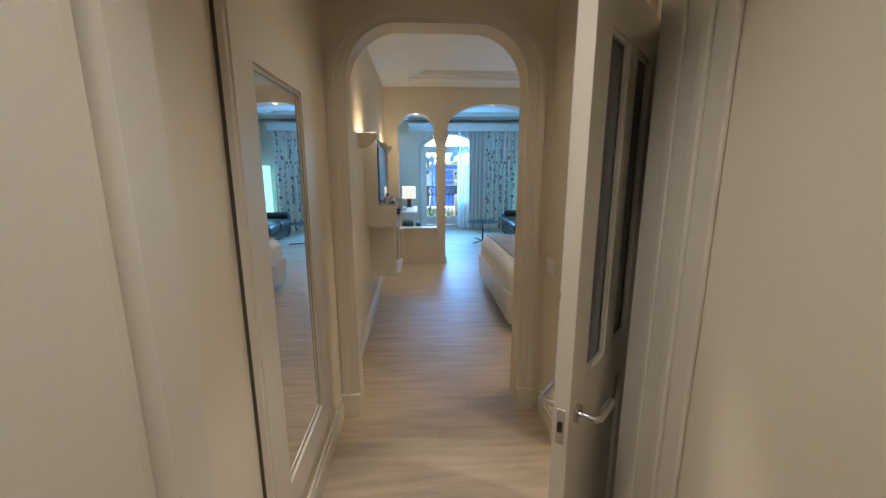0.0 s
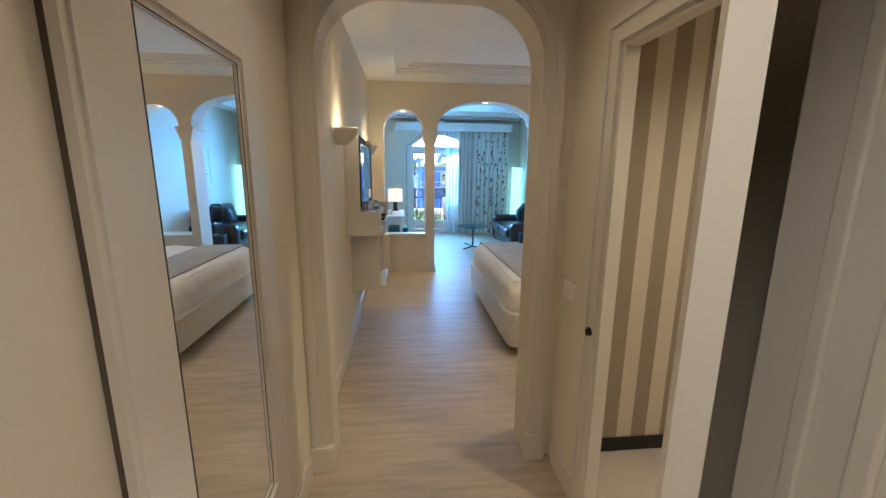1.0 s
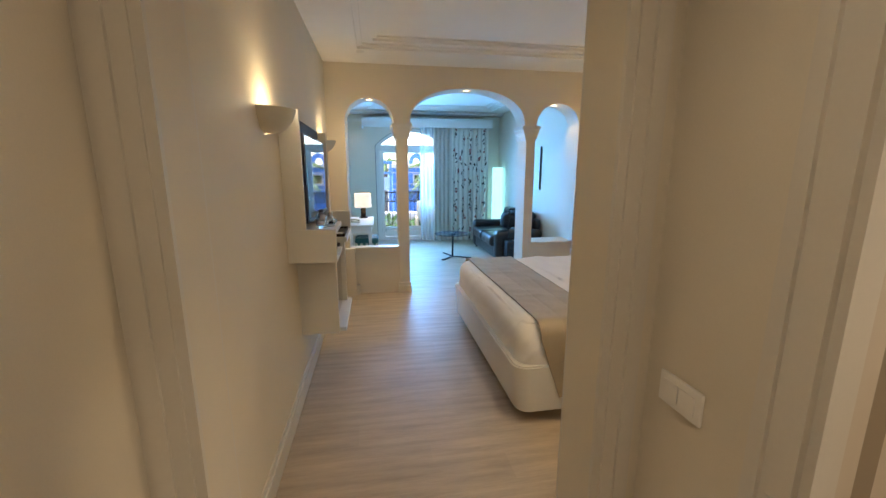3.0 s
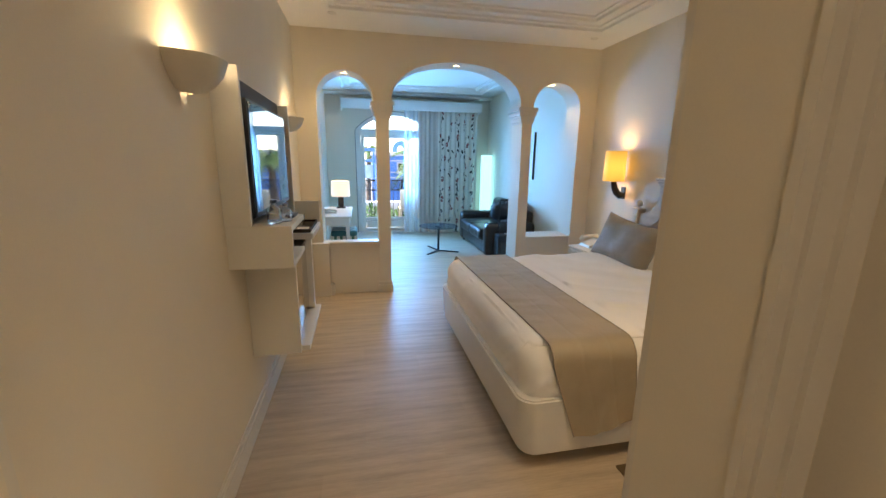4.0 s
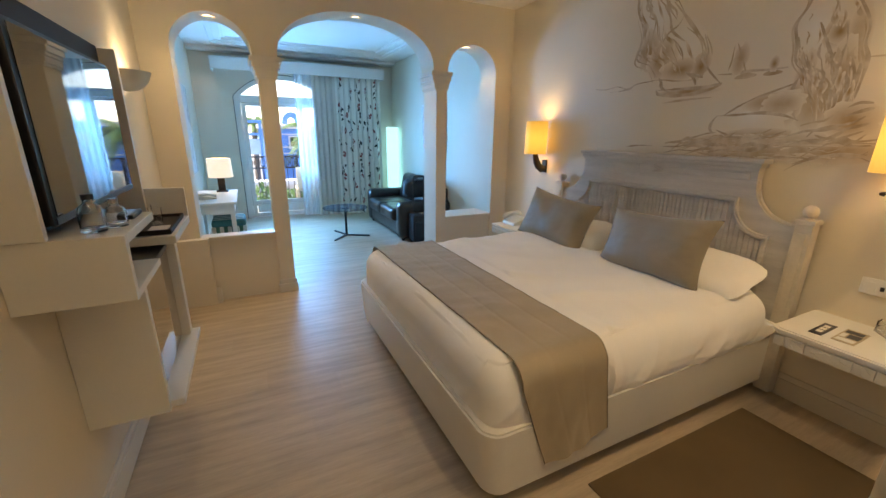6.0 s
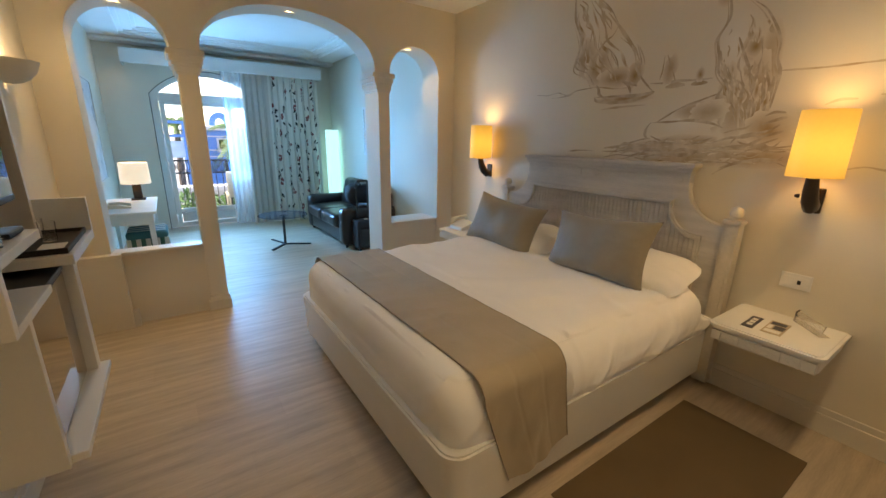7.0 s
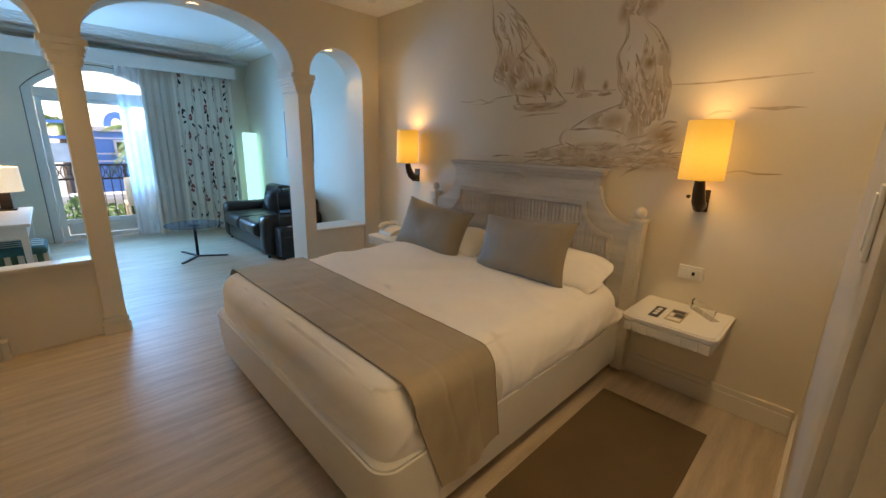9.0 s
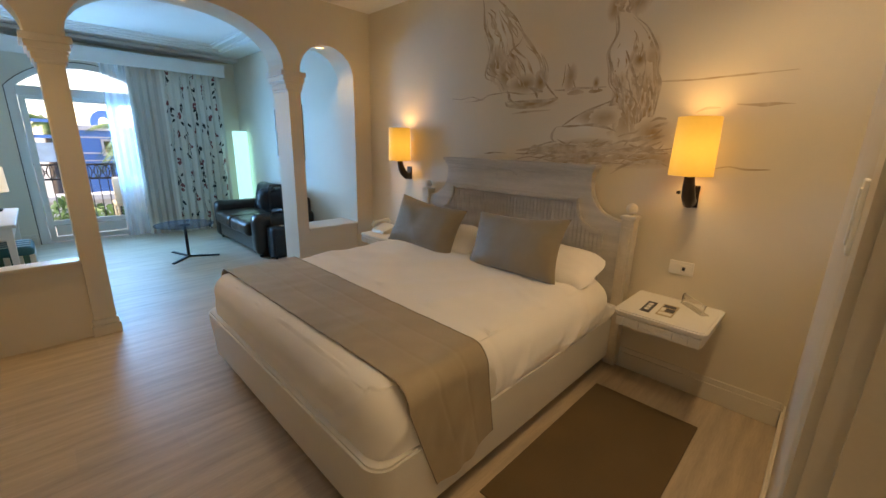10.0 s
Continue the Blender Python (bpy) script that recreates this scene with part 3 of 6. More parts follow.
def lever(parent, at, out, along, label="brushed steel lever handle"):
    """A bent lever: a rosette, a neck standing out and a grip running along."""
    at, out, along = Vector(at), Vector(out), Vector(along)
    bm = tube(bmesh.new(), [at, at + out * 0.008], 0.026, 16)
    tube(bm, [at, at + out * 0.05, at + out * 0.058 + along * 0.012, at + out * 0.06 + along * 0.11, at + out * 0.055 + along * 0.12], [0.009, 0.009, 0.0105, 0.0105, 0.008], 10)
    return part("handle", bm, M_STEEL, parent, label, smooth=True)


def bathroom_door():
    """An open leaf, hinged at the near jamb and swung back into the corridor."""
    hinge, tip = Vector((0.866, 1.812, 0)), Vector((0.445, 1.347, 0))
    d = (tip - hinge).normalized()
    nrm = Vector((d.y, -d.x, 0))           # towards the corridor wall side
    if nrm.x < 0:
        nrm = -nrm
    w = (tip - hinge).length
    m = Matrix.Translation(hinge) @ Matrix(((d.x, nrm.x, 0), (d.y, nrm.y, 0), (0, 0, 1))).to_4x4()
    t = thing("door", hinge, "ivory panelled door with narrow glass lights, standing open", "door")

    def local(bm):
        bm.transform(m)
        bmesh.ops.recalc_face_normals(bm, faces=bm.faces[:])
        return bm
    z0, z1 = 0.01, 2.03
    th = 0.042
    bm = boxed(0, 0.11, 0, th, z0, z1)
    box(bm, w - 0.11, w, 0, th, z0, z1)
    box(bm, 0.11, w - 0.11, 0, th, z0, 0.25)
    box(bm, 0.11, w - 0.11, 0, th, 0.86, 1.02)
    box(bm, 0.11, w - 0.11, 0, th, 1.9, z1)
    box(bm, w / 2 - 0.04, w / 2 + 0.04, 0, th, 1.02, 1.9)
    part("leaf", local(bm), M_TRIM, t)
    part("lower_panel", local(boxed(0.11, w - 0.11, 0.012, th - 0.012, 0.25, 0.86)), M_TRIM, t)
    for a, b in ((0.11, w / 2 - 0.04), (w / 2 + 0.04, w - 0.11)):
        p = part("glass", local(boxed(a, b, th / 2 - 0.004, th / 2 + 0.004, 1.02, 1.9)), M_DOORGLASS, t, "dusky blue-grey glass light")
        bm = bmesh.new()
        for y0, y1 in ((0.006, 0.014), (th - 0.014, th - 0.006)):
            strip(bm, [(a + 0.012, 1.032), (a + 0.012, 1.888), (b - 0.012, 1.888), (b - 0.012, 1.032), (a + 0.012, 1.032)],
                  [(a, 1.02), (a, 1.9), (b, 1.9), (b, 1.02), (a, 1.02)], "y", y0, y1)
        part("glazing_bead", local(bm), M_TRIM, p)
    for z in (0.25, 0.70, 1.31, 1.93):
        part("hinge", local(tube(bmesh.new(), [(-0.006, th + 0.004, z - 0.05), (-0.006, th + 0.004, z + 0.05)], 0.008, 10)), M_BRONZE, t, "dark bronze hinge")
    lz = 0.915
    at = hinge + d * (w - 0.055) + Vector((0, 0, lz + 0.02))
    lever(t, at + nrm * th, nrm, -d)
    lever(t, at, -nrm, -d)
    bm = boxed(w, w + 0.002, 0.01, th - 0.01, lz - 0.05, lz + 0.05, bevel=0.0008)
    lk = part("lock_plate", local(bm), M_STEEL, t, "brushed steel lock plate")
    part("latch", local(boxed(w + 0.002, w + 0.008, 0.014, th - 0.016, lz - 0.014, lz + 0.014, bevel=0.002)), M_BRONZE, lk, "dark latch bolt")


def door_casing():
    y0, y1, top = BATH["y0"], BATH["y1"], BATH["top"]
    bm = bmesh.new()
    def casing_line(g):
        return [(y0 - g, 0), (y0 - g, top + g), (y1 + g, top + g), (y1 + g, 0)]
    strip(bm, casing_line(-0.012), casing_line(0.075), "x", 0.868, 0.884)
    strip(bm, casing_line(0.045), casing_line(0.075), "x", 0.858, 0.868)
    structure("trim_bathroom_door", bm, M_TRIM, "ivory moulded casing round the bathroom doorway", "moulding")
    bm = bmesh.new()
    strip(bm, casing_line(-0.03), casing_line(-0.001), "x", 0.884, 0.94)
    structure("trim_door_lining", bm, M_TRIM, "ivory lining of the bathroom doorway", "moulding")
    t = thing("strike_plate", (0.868, 2.405, 0.905), "small dark strike keep let into the jamb", "door keep")
    part("plate", boxed(0.8665, 0.868, 2.388, 2.42, 0.865, 0.945, bevel=0.0005), M_TRIM, t)
    part("keep", tube(bmesh.new(), [(0.868, 2.405, 0.905), (0.852, 2.405, 0.905)], [0.02, 0.014], 14), M_BLACK, t, "dark round keep")
    part("tongue", boxed(0.846, 0.856, 2.392, 2.402, 0.89, 0.92, bevel=0.003), M_BRONZE, t)
    # moulded strip at the end of the near wall
    bm = boxed(NX - 0.014, NX, 1.245, 1.515, 0, 2.6, bevel=0.006, seg=3)
    box(bm, NX - 0.026, NX - 0.012, 1.305, 1.34, 0, 2.6, bevel=0.006, seg=3)
    box(bm, NX - 0.022, NX - 0.012, 1.40, 1.43, 0, 2.6, bevel=0.005, seg=3)
    structure("trim_entrance", bm, M_TRIM, "ivory moulded upright at the corridor's corner", "moulding")


def wall_switch(name, at, w, h, face, label, rockers=2):
    """A switch plate; face is the axis it looks along: 'x-', 'x+' or 'y+'."""
    t = thing(name, at, label, "switch")
    def slab(a0, a1, z0, z1, d0, d1, bev):
        x, y, z = at
        if face[0] == "x":
            s = -1 if face[1] == "-" else 1
            lo, hi = sorted((x + s * d0, x + s * d1))
            return boxed(lo, hi, y + a0, y + a1, z + z0, z + z1, bevel=bev)
        return boxed(x + a0, x + a1, y + d0, y + d1, z + z0, z + z1, bevel=bev)
    part("plate", slab(-w / 2, w / 2, -h / 2, h / 2, 0.001, 0.010, 0.003), M_PLASTIC, t)
    for k in range(rockers):
        a = -w / 2 + 0.016 + k * (w - 0.032) / rockers
        part("rocker", slab(a + 0.002, a + (w - 0.032) / rockers - 0.002, -h / 2 + 0.018, h / 2 - 0.018, 0.010, 0.014, 0.0015), M_PLASTIC, t)
    return t


wall_mirror()
wardrobe()
bathroom_door()
door_casing()
wall_switch("light_switch", (0.885, 2.66, 1.003), 0.138, 0.085, "x-", "ivory double rocker light switch on the corridor wall")
wall_switch("light_switch", (1.45, AY1, 1.375), 0.085, 0.15, "y+", "ivory switch plate on the bedroom face of the arch wall")


# ---- bedroom ----
BED_C = 4.92
BX0, BY0, BY1, BTOP = 0.967, 3.985, 5.855, 0.652       # mattress


def bed():
    t = thing("double_bed", (1.95, BED_C, 0), "wide double bed with white sheet on a white painted platform", "bed")
    x0, x1, y0, y1 = 0.937, 2.90, 3.952, 5.888
    r = 0.085
    out = [(x0 + r + r * math.cos(radians(a)), y0 + r + r * math.sin(radians(a))) for a in range(180, 271, 10)]
    out += [(x1, y0), (x1, y1)]
    out += [(x0 + r + r * math.cos(radians(a)), y1 - r + r * math.sin(radians(a))) for a in range(90, 181, 10)]
    bm = prism(bmesh.new(), out, "z", 0.082, 0.39)
    for v in bm.verts:       # the front leans in towards the floor
        if v.co.z < 0.2:
            v.co.x += 0.022 * max(0, min(1, (1.3 - v.co.x) / 0.3))
    edges = [e for e in bm.edges if abs(e.verts[0].co.z - e.verts[1].co.z) < 1e-6 and len(e.link_faces) == 2 and abs(e.calc_face_angle(0)) > 1]
    bmesh.ops.bevel(bm, geom=edges, offset=0.010, segments=2, affect="EDGES")
    part("platform", bm, M_WHITE, t, "white lacquered platform with rounded corners", smooth=True)
    part("plinth", boxed(1.10, 2.9, 4.09, 5.78, 0, 0.082), M_WHITE, t)
    ra = 0.125
    bm = soft_box(BX0, 2.90, BY0, BY1, 0.365, BTOP, ra, 150, 150, 26, wob=0.006, scale=2.2)
    cx0, cy0, cy1 = BX0 + ra, BY0 + ra, BY1 - ra
    for v in bm.verts:       # the sheet falls straight below its rounded top
        x, y, z = v.co
        if z < BTOP - 0.18 and (x < cx0 or y < cy0 or y > cy1):
            cx, cy = max(x, cx0), min(max(y, cy0), cy1)
            d = Vector((x - cx, y - cy))
            if d.length > 0.03 or z > 0.375:
                d = d.normalized() * ra if d.length > 1e-6 else Vector((0, 0))
                v.co.x, v.co.y = cx + d.x, cy + d.y
    for v in bm.verts:       # tucked sheet: slanting folds down the near side and the foot
        x, y, z = v.co
        if y < cy0 - 0.01 and z < BTOP - 0.017:
            k = min(1, (BTOP - 0.017 - z) / 0.16)
            q = x + 0.9 * (BTOP - z) + 0.06 * noise.noise(Vector((x * 3, z * 5, 2)))     # folds run down and towards the foot
            f = 1 - min(1, 2.2 * abs(noise.noise(Vector((q * 3.8, x * 0.8, 0)))))
            g = 1 - min(1, 2.2 * abs(noise.noise(Vector((q * 7.5, x * 1.2, 4)))))
            h = noise.noise(Vector((q * 2.2, z * 2.0, 8)))
            tuck = 0.6 + 0.4 * min(1, max(0, (z - 0.375) / 0.045))
            v.co.y -= tuck * (k * (0.020 * f * f + 0.010 * g + 0.010 * h) + 0.03 * k * (1 if x > 1.58 else 0.2))
            if x < 1.66:
                v.co.y += 0.006
                v.co.z -= 0.004
            if z < 0.42:
                v.co.z += 0.004 * noise.noise(Vector((x * 5, 1, 1)))
        elif x < cx0 - 0.025 and z < BTOP - 0.03:
            k = min(1, (BTOP - 0.03 - z) / 0.2)
            corner = max(0, 1 - abs(y - cy0) / 0.35)
            v.co.x += 0.003 * noise.noise(Vector((y * 8 + z * 7, 3, 0))) + 0.008 * corner * k * noise.noise(Vector((y * 16 + z * 18, z * 4, 5)))
        elif z > BTOP - 0.022:
            r1 = abs(noise.noise(Vector((x * 1.3 + y * 1.6, y * 0.7 - x * 0.3, 7))))
            r2 = abs(noise.noise(Vector((x * 3.2 - y * 1.2, y * 1.4, 9))))
            if 1.03 < x < 1.66:
                v.co.z = min(z, BTOP + 0.005)
            else:
                v.co.z += 0.012 * max(0, 0.22 - r1) / 0.22 + 0.006 * max(0, 0.16 - r2) / 0.16
    part("mattress", bm, M_SHEET, t, "mattress in a tucked white cotton sheet", smooth=True)
    return t


def headboard():
    t = thing("headboard", (2.95, BED_C, 0.0), "limewashed carved headboard with a beaded panel and round finials", "headboard")
    c, xf, up = 4.893, 2.925, 0.027
    half, crest = 0.915, 0.676
    prof = [(c + half, 0.3), (c + half, 0.985)]
    prof += [(c + crest + 0.235 * (1 - math.sin(radians(a))), 1.255 - 0.235 * math.cos(radians(a)) - 0.02) for a in range(0, 91, 10)]
    prof += [(c + crest, 1.29), (c - crest, 1.29)]
    prof += [(c - crest - 0.235 * (1 - math.sin(radians(a))), 1.255 - 0.235 * math.cos(radians(a)) - 0.02) for a in range(90, -1, -10)]
    prof += [(c - half, 0.985), (c - half, 0.3)]
    part("board", prism(bmesh.new(), prof, "x", xf, 2.985), M_WASH, t)
    # pale edge bead along both shoulders
    for s in (1, -1):
        pts = [(xf + 0.02, c + s * (crest + 0.235 * (1 - math.sin(radians(a)))), 1.255 - 0.235 * math.cos(radians(a)) - 0.015) for a in range(0, 91, 6)]
        part("shoulder_bead", tube(bmesh.new(), pts, 0.012, 8), M_MURALPOST, t, "pale rounded edge bead", smooth=True)
    bm = boxed(xf - 0.012, 2.985, c - crest - 0.005, c + crest + 0.005, 1.29, 1.31, bevel=0.003)
    box(bm, xf - 0.022, 2.985, c - crest - 0.018, c + crest + 0.018, 1.31, 1.335, bevel=0.005)
    box(bm, xf - 0.035, 2.99, c - crest - 0.032, c + crest + 0.032, 1.335, 1.36, bevel=0.005)
    cr = part("crest", bm, M_WASH, t, "stepped crest moulding")
    bm = boxed(xf - 0.006, xf, c - crest + 0.04, c - 0.12, 1.235, 1.275, bevel=0.002)
    box(bm, xf - 0.006, xf, c + 0.12, c + crest - 0.04, 1.235, 1.275, bevel=0.002)
    part("frieze", bm, M_WASH, cr)
    bm = prism(bmesh.new(), [(c - 0.075, 1.255), (c, 1.285), (c + 0.075, 1.255), (c, 1.225)], "x", xf - 0.01, xf)
    prism(bm, [(c - 0.04, 1.255), (c, 1.272), (c + 0.04, 1.255), (c, 1.238)], "x", xf - 0.018, xf - 0.01)
    part("rosette", bm, M_WASH, cr)
    # framed panel with beads
    hw, top, low, bend = 0.775, 1.10, 0.55, 0.20
    def ring(g):
        """Panel outline with hollow upper corners, grown by g."""
        left = [(c - hw - g, low), (c - hw - g, top - bend + g)]
        left += [(c - hw + (bend - g) * math.cos(radians(a)), top + (bend - g) * math.sin(radians(a))) for a in range(-90, 1, 10)]
        left += [(c - hw + bend - g, top + g)]
        return left + [(2 * c - y, z) for y, z in reversed(left)]
    bm = strip(bmesh.new(), ring(0), ring(0.03), "x", xf - 0.018, xf)
    strip(bm, ring(0.008), ring(0.02), "x", xf - 0.024, xf - 0.018)
    part("panel_frame", bm, M_WASH, t, "raised moulded panel frame")
    y, wd = c - hw + 0.004, 0.0307
    while y + wd < c + hw:
        yc = abs(y + wd / 2 - c)
        zt = top if yc < hw - bend else top - math.sqrt(max(0, bend ** 2 - (hw - yc) ** 2))
        part("bead", boxed(xf - 0.009, xf - 0.0005, y + 0.0028, y + wd - 0.0028, low, zt - 0.004, bevel=0.003, seg=1), M_WASH, t)
        y += wd
    for s in (-1, 1):
        yp = c + s * 0.955
        bm = boxed(2.905, 2.985, yp - 0.04, yp + 0.04, 0.0, 1.03, bevel=0.004)
        box(bm, 2.897, 2.99, yp - 0.048, yp + 0.048, 1.03, 1.055, bevel=0.005)
        box(bm, 2.901, 2.909, yp - 0.022, yp + 0.022, 0.5, 0.98, bevel=0.003)
        p = part("post", bm, M_MURALPOST, t, "fluted limewashed post")
        part("finial", lathe(bmesh.new(), [(0.001, 1.055), (0.02, 1.056), (0.014, 1.066), (0.03, 1.075), (0.036, 1.095), (0.03, 1.117), (0.014, 1.13), (0.001, 1.133)], (2.945, yp, 0), 18), M_MURALPOST, p, "round turned finial", smooth=True)
    for ob in t.children_recursive:
        ob.data.transform(Matrix.Translation((0, 0, up)))


def bed_runner():
    """A quilted band across the foot, hanging down on both sides and drifting towards the head as it falls."""
    bm = bmesh.new()
    xa, xb, top = 1.062, 1.54, BTOP + 0.011
    ya, yb, r = BY0 - 0.028, BY1 + 0.03, 0.10
    path = []                                   # (y, z, share of the near drop, share of the far drop)
    n = 12
    for i in range(n):
        path.append((ya - 0.022 * (1 - i / n), top - r, 1 - i / n, 0))
    path += [(ya + r - r * math.cos(radians(a)), top - r + r * math.sin(radians(a)), 0, 0) for a in range(0, 90, 10)]
    m_top = 60
    path += [(ya + r + (yb - ya - 2 * r) * i / m_top, top, 0, 0) for i in range(m_top)]
    path += [(yb - r + r * math.sin(radians(a)), top - r + r * math.cos(radians(a)), 0, 0) for a in range(0, 90, 10)]
    path += [(yb + 0.01 * i / n, top - r, 0, i / n) for i in range(n + 1)]
    m = 50

    def at(k, u, lift=0.0):
        y, z, near, far = path[k]
        x = xa + (xb - xa) * u + (1 - u) * 0.03 * (yb - y) / (yb - ya) + near * (0.13 * (1 - u) + 0.035 * u)
        z -= near * (0.385 - 0.055 * u) + far * 0.3
        seam = max(math.exp(-((u - c) / 0.014) ** 2) for c in (0.36, 0.70))
        puff = -0.002 * seam + 0.004 * noise.noise(Vector((x * 5 + y * 4, y * 13 + z * 9, 6))) + 0.004 * noise.noise(Vector((x * 6, y * 3 + z * 3, 2))) + lift
        hang = near + far
        wave = hang * (0.012 * math.sin(x * 19 + z * 4) + 0.03 * abs(noise.noise(Vector((x * 7, z * 3, 5)))))
        if near or far:
            return Vector((x, y + (puff + wave) * (-1 if near else 1), z))
        ny = min(1, max(-1, (y - BED_C) / (0.5 * (yb - ya)))) if z < top - 1e-4 else 0
        nz = 1 if z > top - 1e-4 else max(0, (z - top + r) / r)
        ln = math.hypot(ny, nz)
        return Vector((x, y + puff * ny / ln, z + puff * nz / ln))
    rows = []
    for lift in (0.0, -0.008):
        g = [[bm.verts.new(at(k, i / m, lift)) for i in range(m + 1)] for k in range(len(path))]
        rows.append(g)
        for k in range(len(path) - 1):
            for i in range(m):
                bm.faces.new((g[k][i], g[k + 1][i], g[k + 1][i + 1], g[k][i + 1]))
    a, b = rows
    for k in range(len(path) - 1):
        for i in (0, m):
            bm.faces.new((a[k][i], a[k + 1][i], b[k + 1][i], b[k][i]))
    for i in range(m):
        for k in (0, len(path) - 1):
            bm.faces.new((a[k][i], a[k][i + 1], b[k][i + 1], b[k][i]))
    bmesh.ops.recalc_face_normals(bm, faces=bm.faces[:])
    t = thing("bed_runner", (1.3, BED_C, BTOP), "quilted taupe satin runner across the foot of the bed", "bed runner")
    part("quilt", bm, M_RUNNER, t, smooth=True)
    for u in (0.0, 1.0):
        part("piping", tube(bmesh.new(), [at(k, u) for k in range(len(path))], 0.003, 6), M_TAUPE, t, "corded edge", smooth=True)


def pillows():
    for at, seed, w, turn, roll in (((2.545, 5.46, 0.82), 1, 0.77, 93, -5), ((2.55, 4.55, 0.83), 5, 0.77, 86, 4)):
        m = pose(*at, 22, 0, turn) @ pose(0, 0, 0, 0, roll, 0)
        solid("cushion", cushion(w, 0.44, 0.17, m, seed=seed, crease=0.016), M_TAUPE, "plump taupe satin cushion leaning on white pillows", "cushion", smooth=True, group="taupe cushions")
    for y, seed in ((5.40, 2), (4.41, 7)):
        m = pose(2.71, y, 0.708, 70, 0, 90)
        solid("pillow", cushion(0.88, 0.44, 0.20, m, n=28, seed=seed, crease=0.03, round_=0.34), M_SHEET, "soft white cotton pillow against the headboard", "pillow", smooth=True, group="white pillows")


NS_TOP = 0.59


def nightstand(yc, label):
    t = thing("nightstand", (3.0, yc, NS_TOP - 0.125), label, "nightstand", group="nightstands")
    hw, xf, z = 0.238, 2.545, NS_TOP

    def outline(g):
        r = 0.04
        p = [(2.999, yc - hw - g), (2.999, yc + hw + g)]
        p += [(xf - g + r * (1 - math.cos(radians(a))), yc + hw + g - r * (1 - math.sin(radians(a)))) for a in range(90, -1, -15)]
        p += [(xf - g + r * (1 - math.cos(radians(a))), yc - hw - g + r * (1 - math.sin(radians(a)))) for a in range(0, 91, 15)]
        return p
    bm = prism(bmesh.new(), outline(0.0), "z", z - 0.02, z - 0.005)
    prism(bm, outline(-0.014), "z", z - 0.005, z)
    prism(bm, outline(-0.012), "z", z - 0.035, z - 0.02)
    part("top", bm, M_WHITE, t, "white lacquered top with rounded corners")
    part("body", prism(bmesh.new(), outline(-0.018), "z", z - 0.093, z - 0.035), M_WHITE, t)
    x = xf + 0.018
    c, z0, z1 = z - 0.065, z - 0.092, z - 0.038
    for y0, y1 in ((-0.215, -0.163), (-0.158, -0.088), (-0.083, 0.085), (0.09, 0.168), (0.173, 0.215)):
        y0, y1 = yc + y0, yc + y1
        d = part("panel", boxed(x - 0.009, x + 0.02, y0, y1, z0, z1, bevel=0.0025), M_WHITE, t, "carved front panel between narrow grooves")
        if y1 - y0 > 0.06:
            ym, w, h = (y0 + y1) / 2, (y1 - y0) / 2 - 0.014, 0.021
            bm = strip(bmesh.new(), [(ym - w + 0.012, c), (ym, c + h - 0.006), (ym + w - 0.012, c), (ym, c - h + 0.006), (ym - w + 0.012, c)],
                       [(ym - w, c), (ym, c + h), (ym + w, c), (ym, c - h), (ym - w, c)], "x", x - 0.0125, x - 0.009)
            part("lozenge", bm, M_WHITE, d, "carved lozenge")
    part("cleat", boxed(2.86, 2.999, yc - hw + 0.05, yc + hw - 0.05, z - 0.125, z - 0.093, bevel=0.004), M_WHITE, t)
    return t


def bed_sconce(yc, power, up):
    t = thing("wall_lamp", (3.0, yc, 1.2), "lit amber parchment wall lamp on a dark bronze bracket", "wall lamp", group="bed lamps")
    cx = 2.862
    bm = lathe(bmesh.new(), [(0.110, 1.31), (0.105, 1.622)], (cx, yc, 0), 32)
    caps = [f for f in bm.faces if abs(f.normal.z) > 0.9]
    bmesh.ops.delete(bm, geom=caps, context="FACES_ONLY")
    bmesh.ops.solidify(bm, geom=bm.faces[:], thickness=0.002)
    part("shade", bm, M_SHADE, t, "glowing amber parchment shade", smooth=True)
    part("bulb", lathe(bmesh.new(), [(0.001, 1.40), (0.02, 1.405), (0.028, 1.44), (0.02, 1.475), (0.001, 1.485)], (cx, yc, 0), 12), M_BULB, t, smooth=True)
    bm = tube(bmesh.new(), [(2.985, yc, 1.165), (2.955, yc, 1.155), (2.91, yc, 1.19), (2.88, yc, 1.245), (cx, yc, 1.31)], [0.03, 0.036, 0.036, 0.032, 0.026], 14)
    part("bracket", bm, M_BRONZE, t, "dark bronze bracket", smooth=True)
    part("knob", lathe(bmesh.new(), [(0.001, 0), (0.012, 0.004), (0.008, 0.02), (0.001, 0.024)], (2.90, yc + 0.04, 1.21), 10, axis="y"), M_BRONZE, t)
    part("wall_plate", boxed(2.985, 2.999, yc - 0.035, yc + 0.035, 1.12, 1.25, bevel=0.006), M_BRONZE, t)
    for ob in t.children_recursive:
        ob.data.transform(Matrix.Translation((0, 0, up)))
    lamp("bed_lamp_light", "POINT", (cx - 0.02, yc, 1.49 + up), power, (1.0, 0.79, 0.36), 0.09)


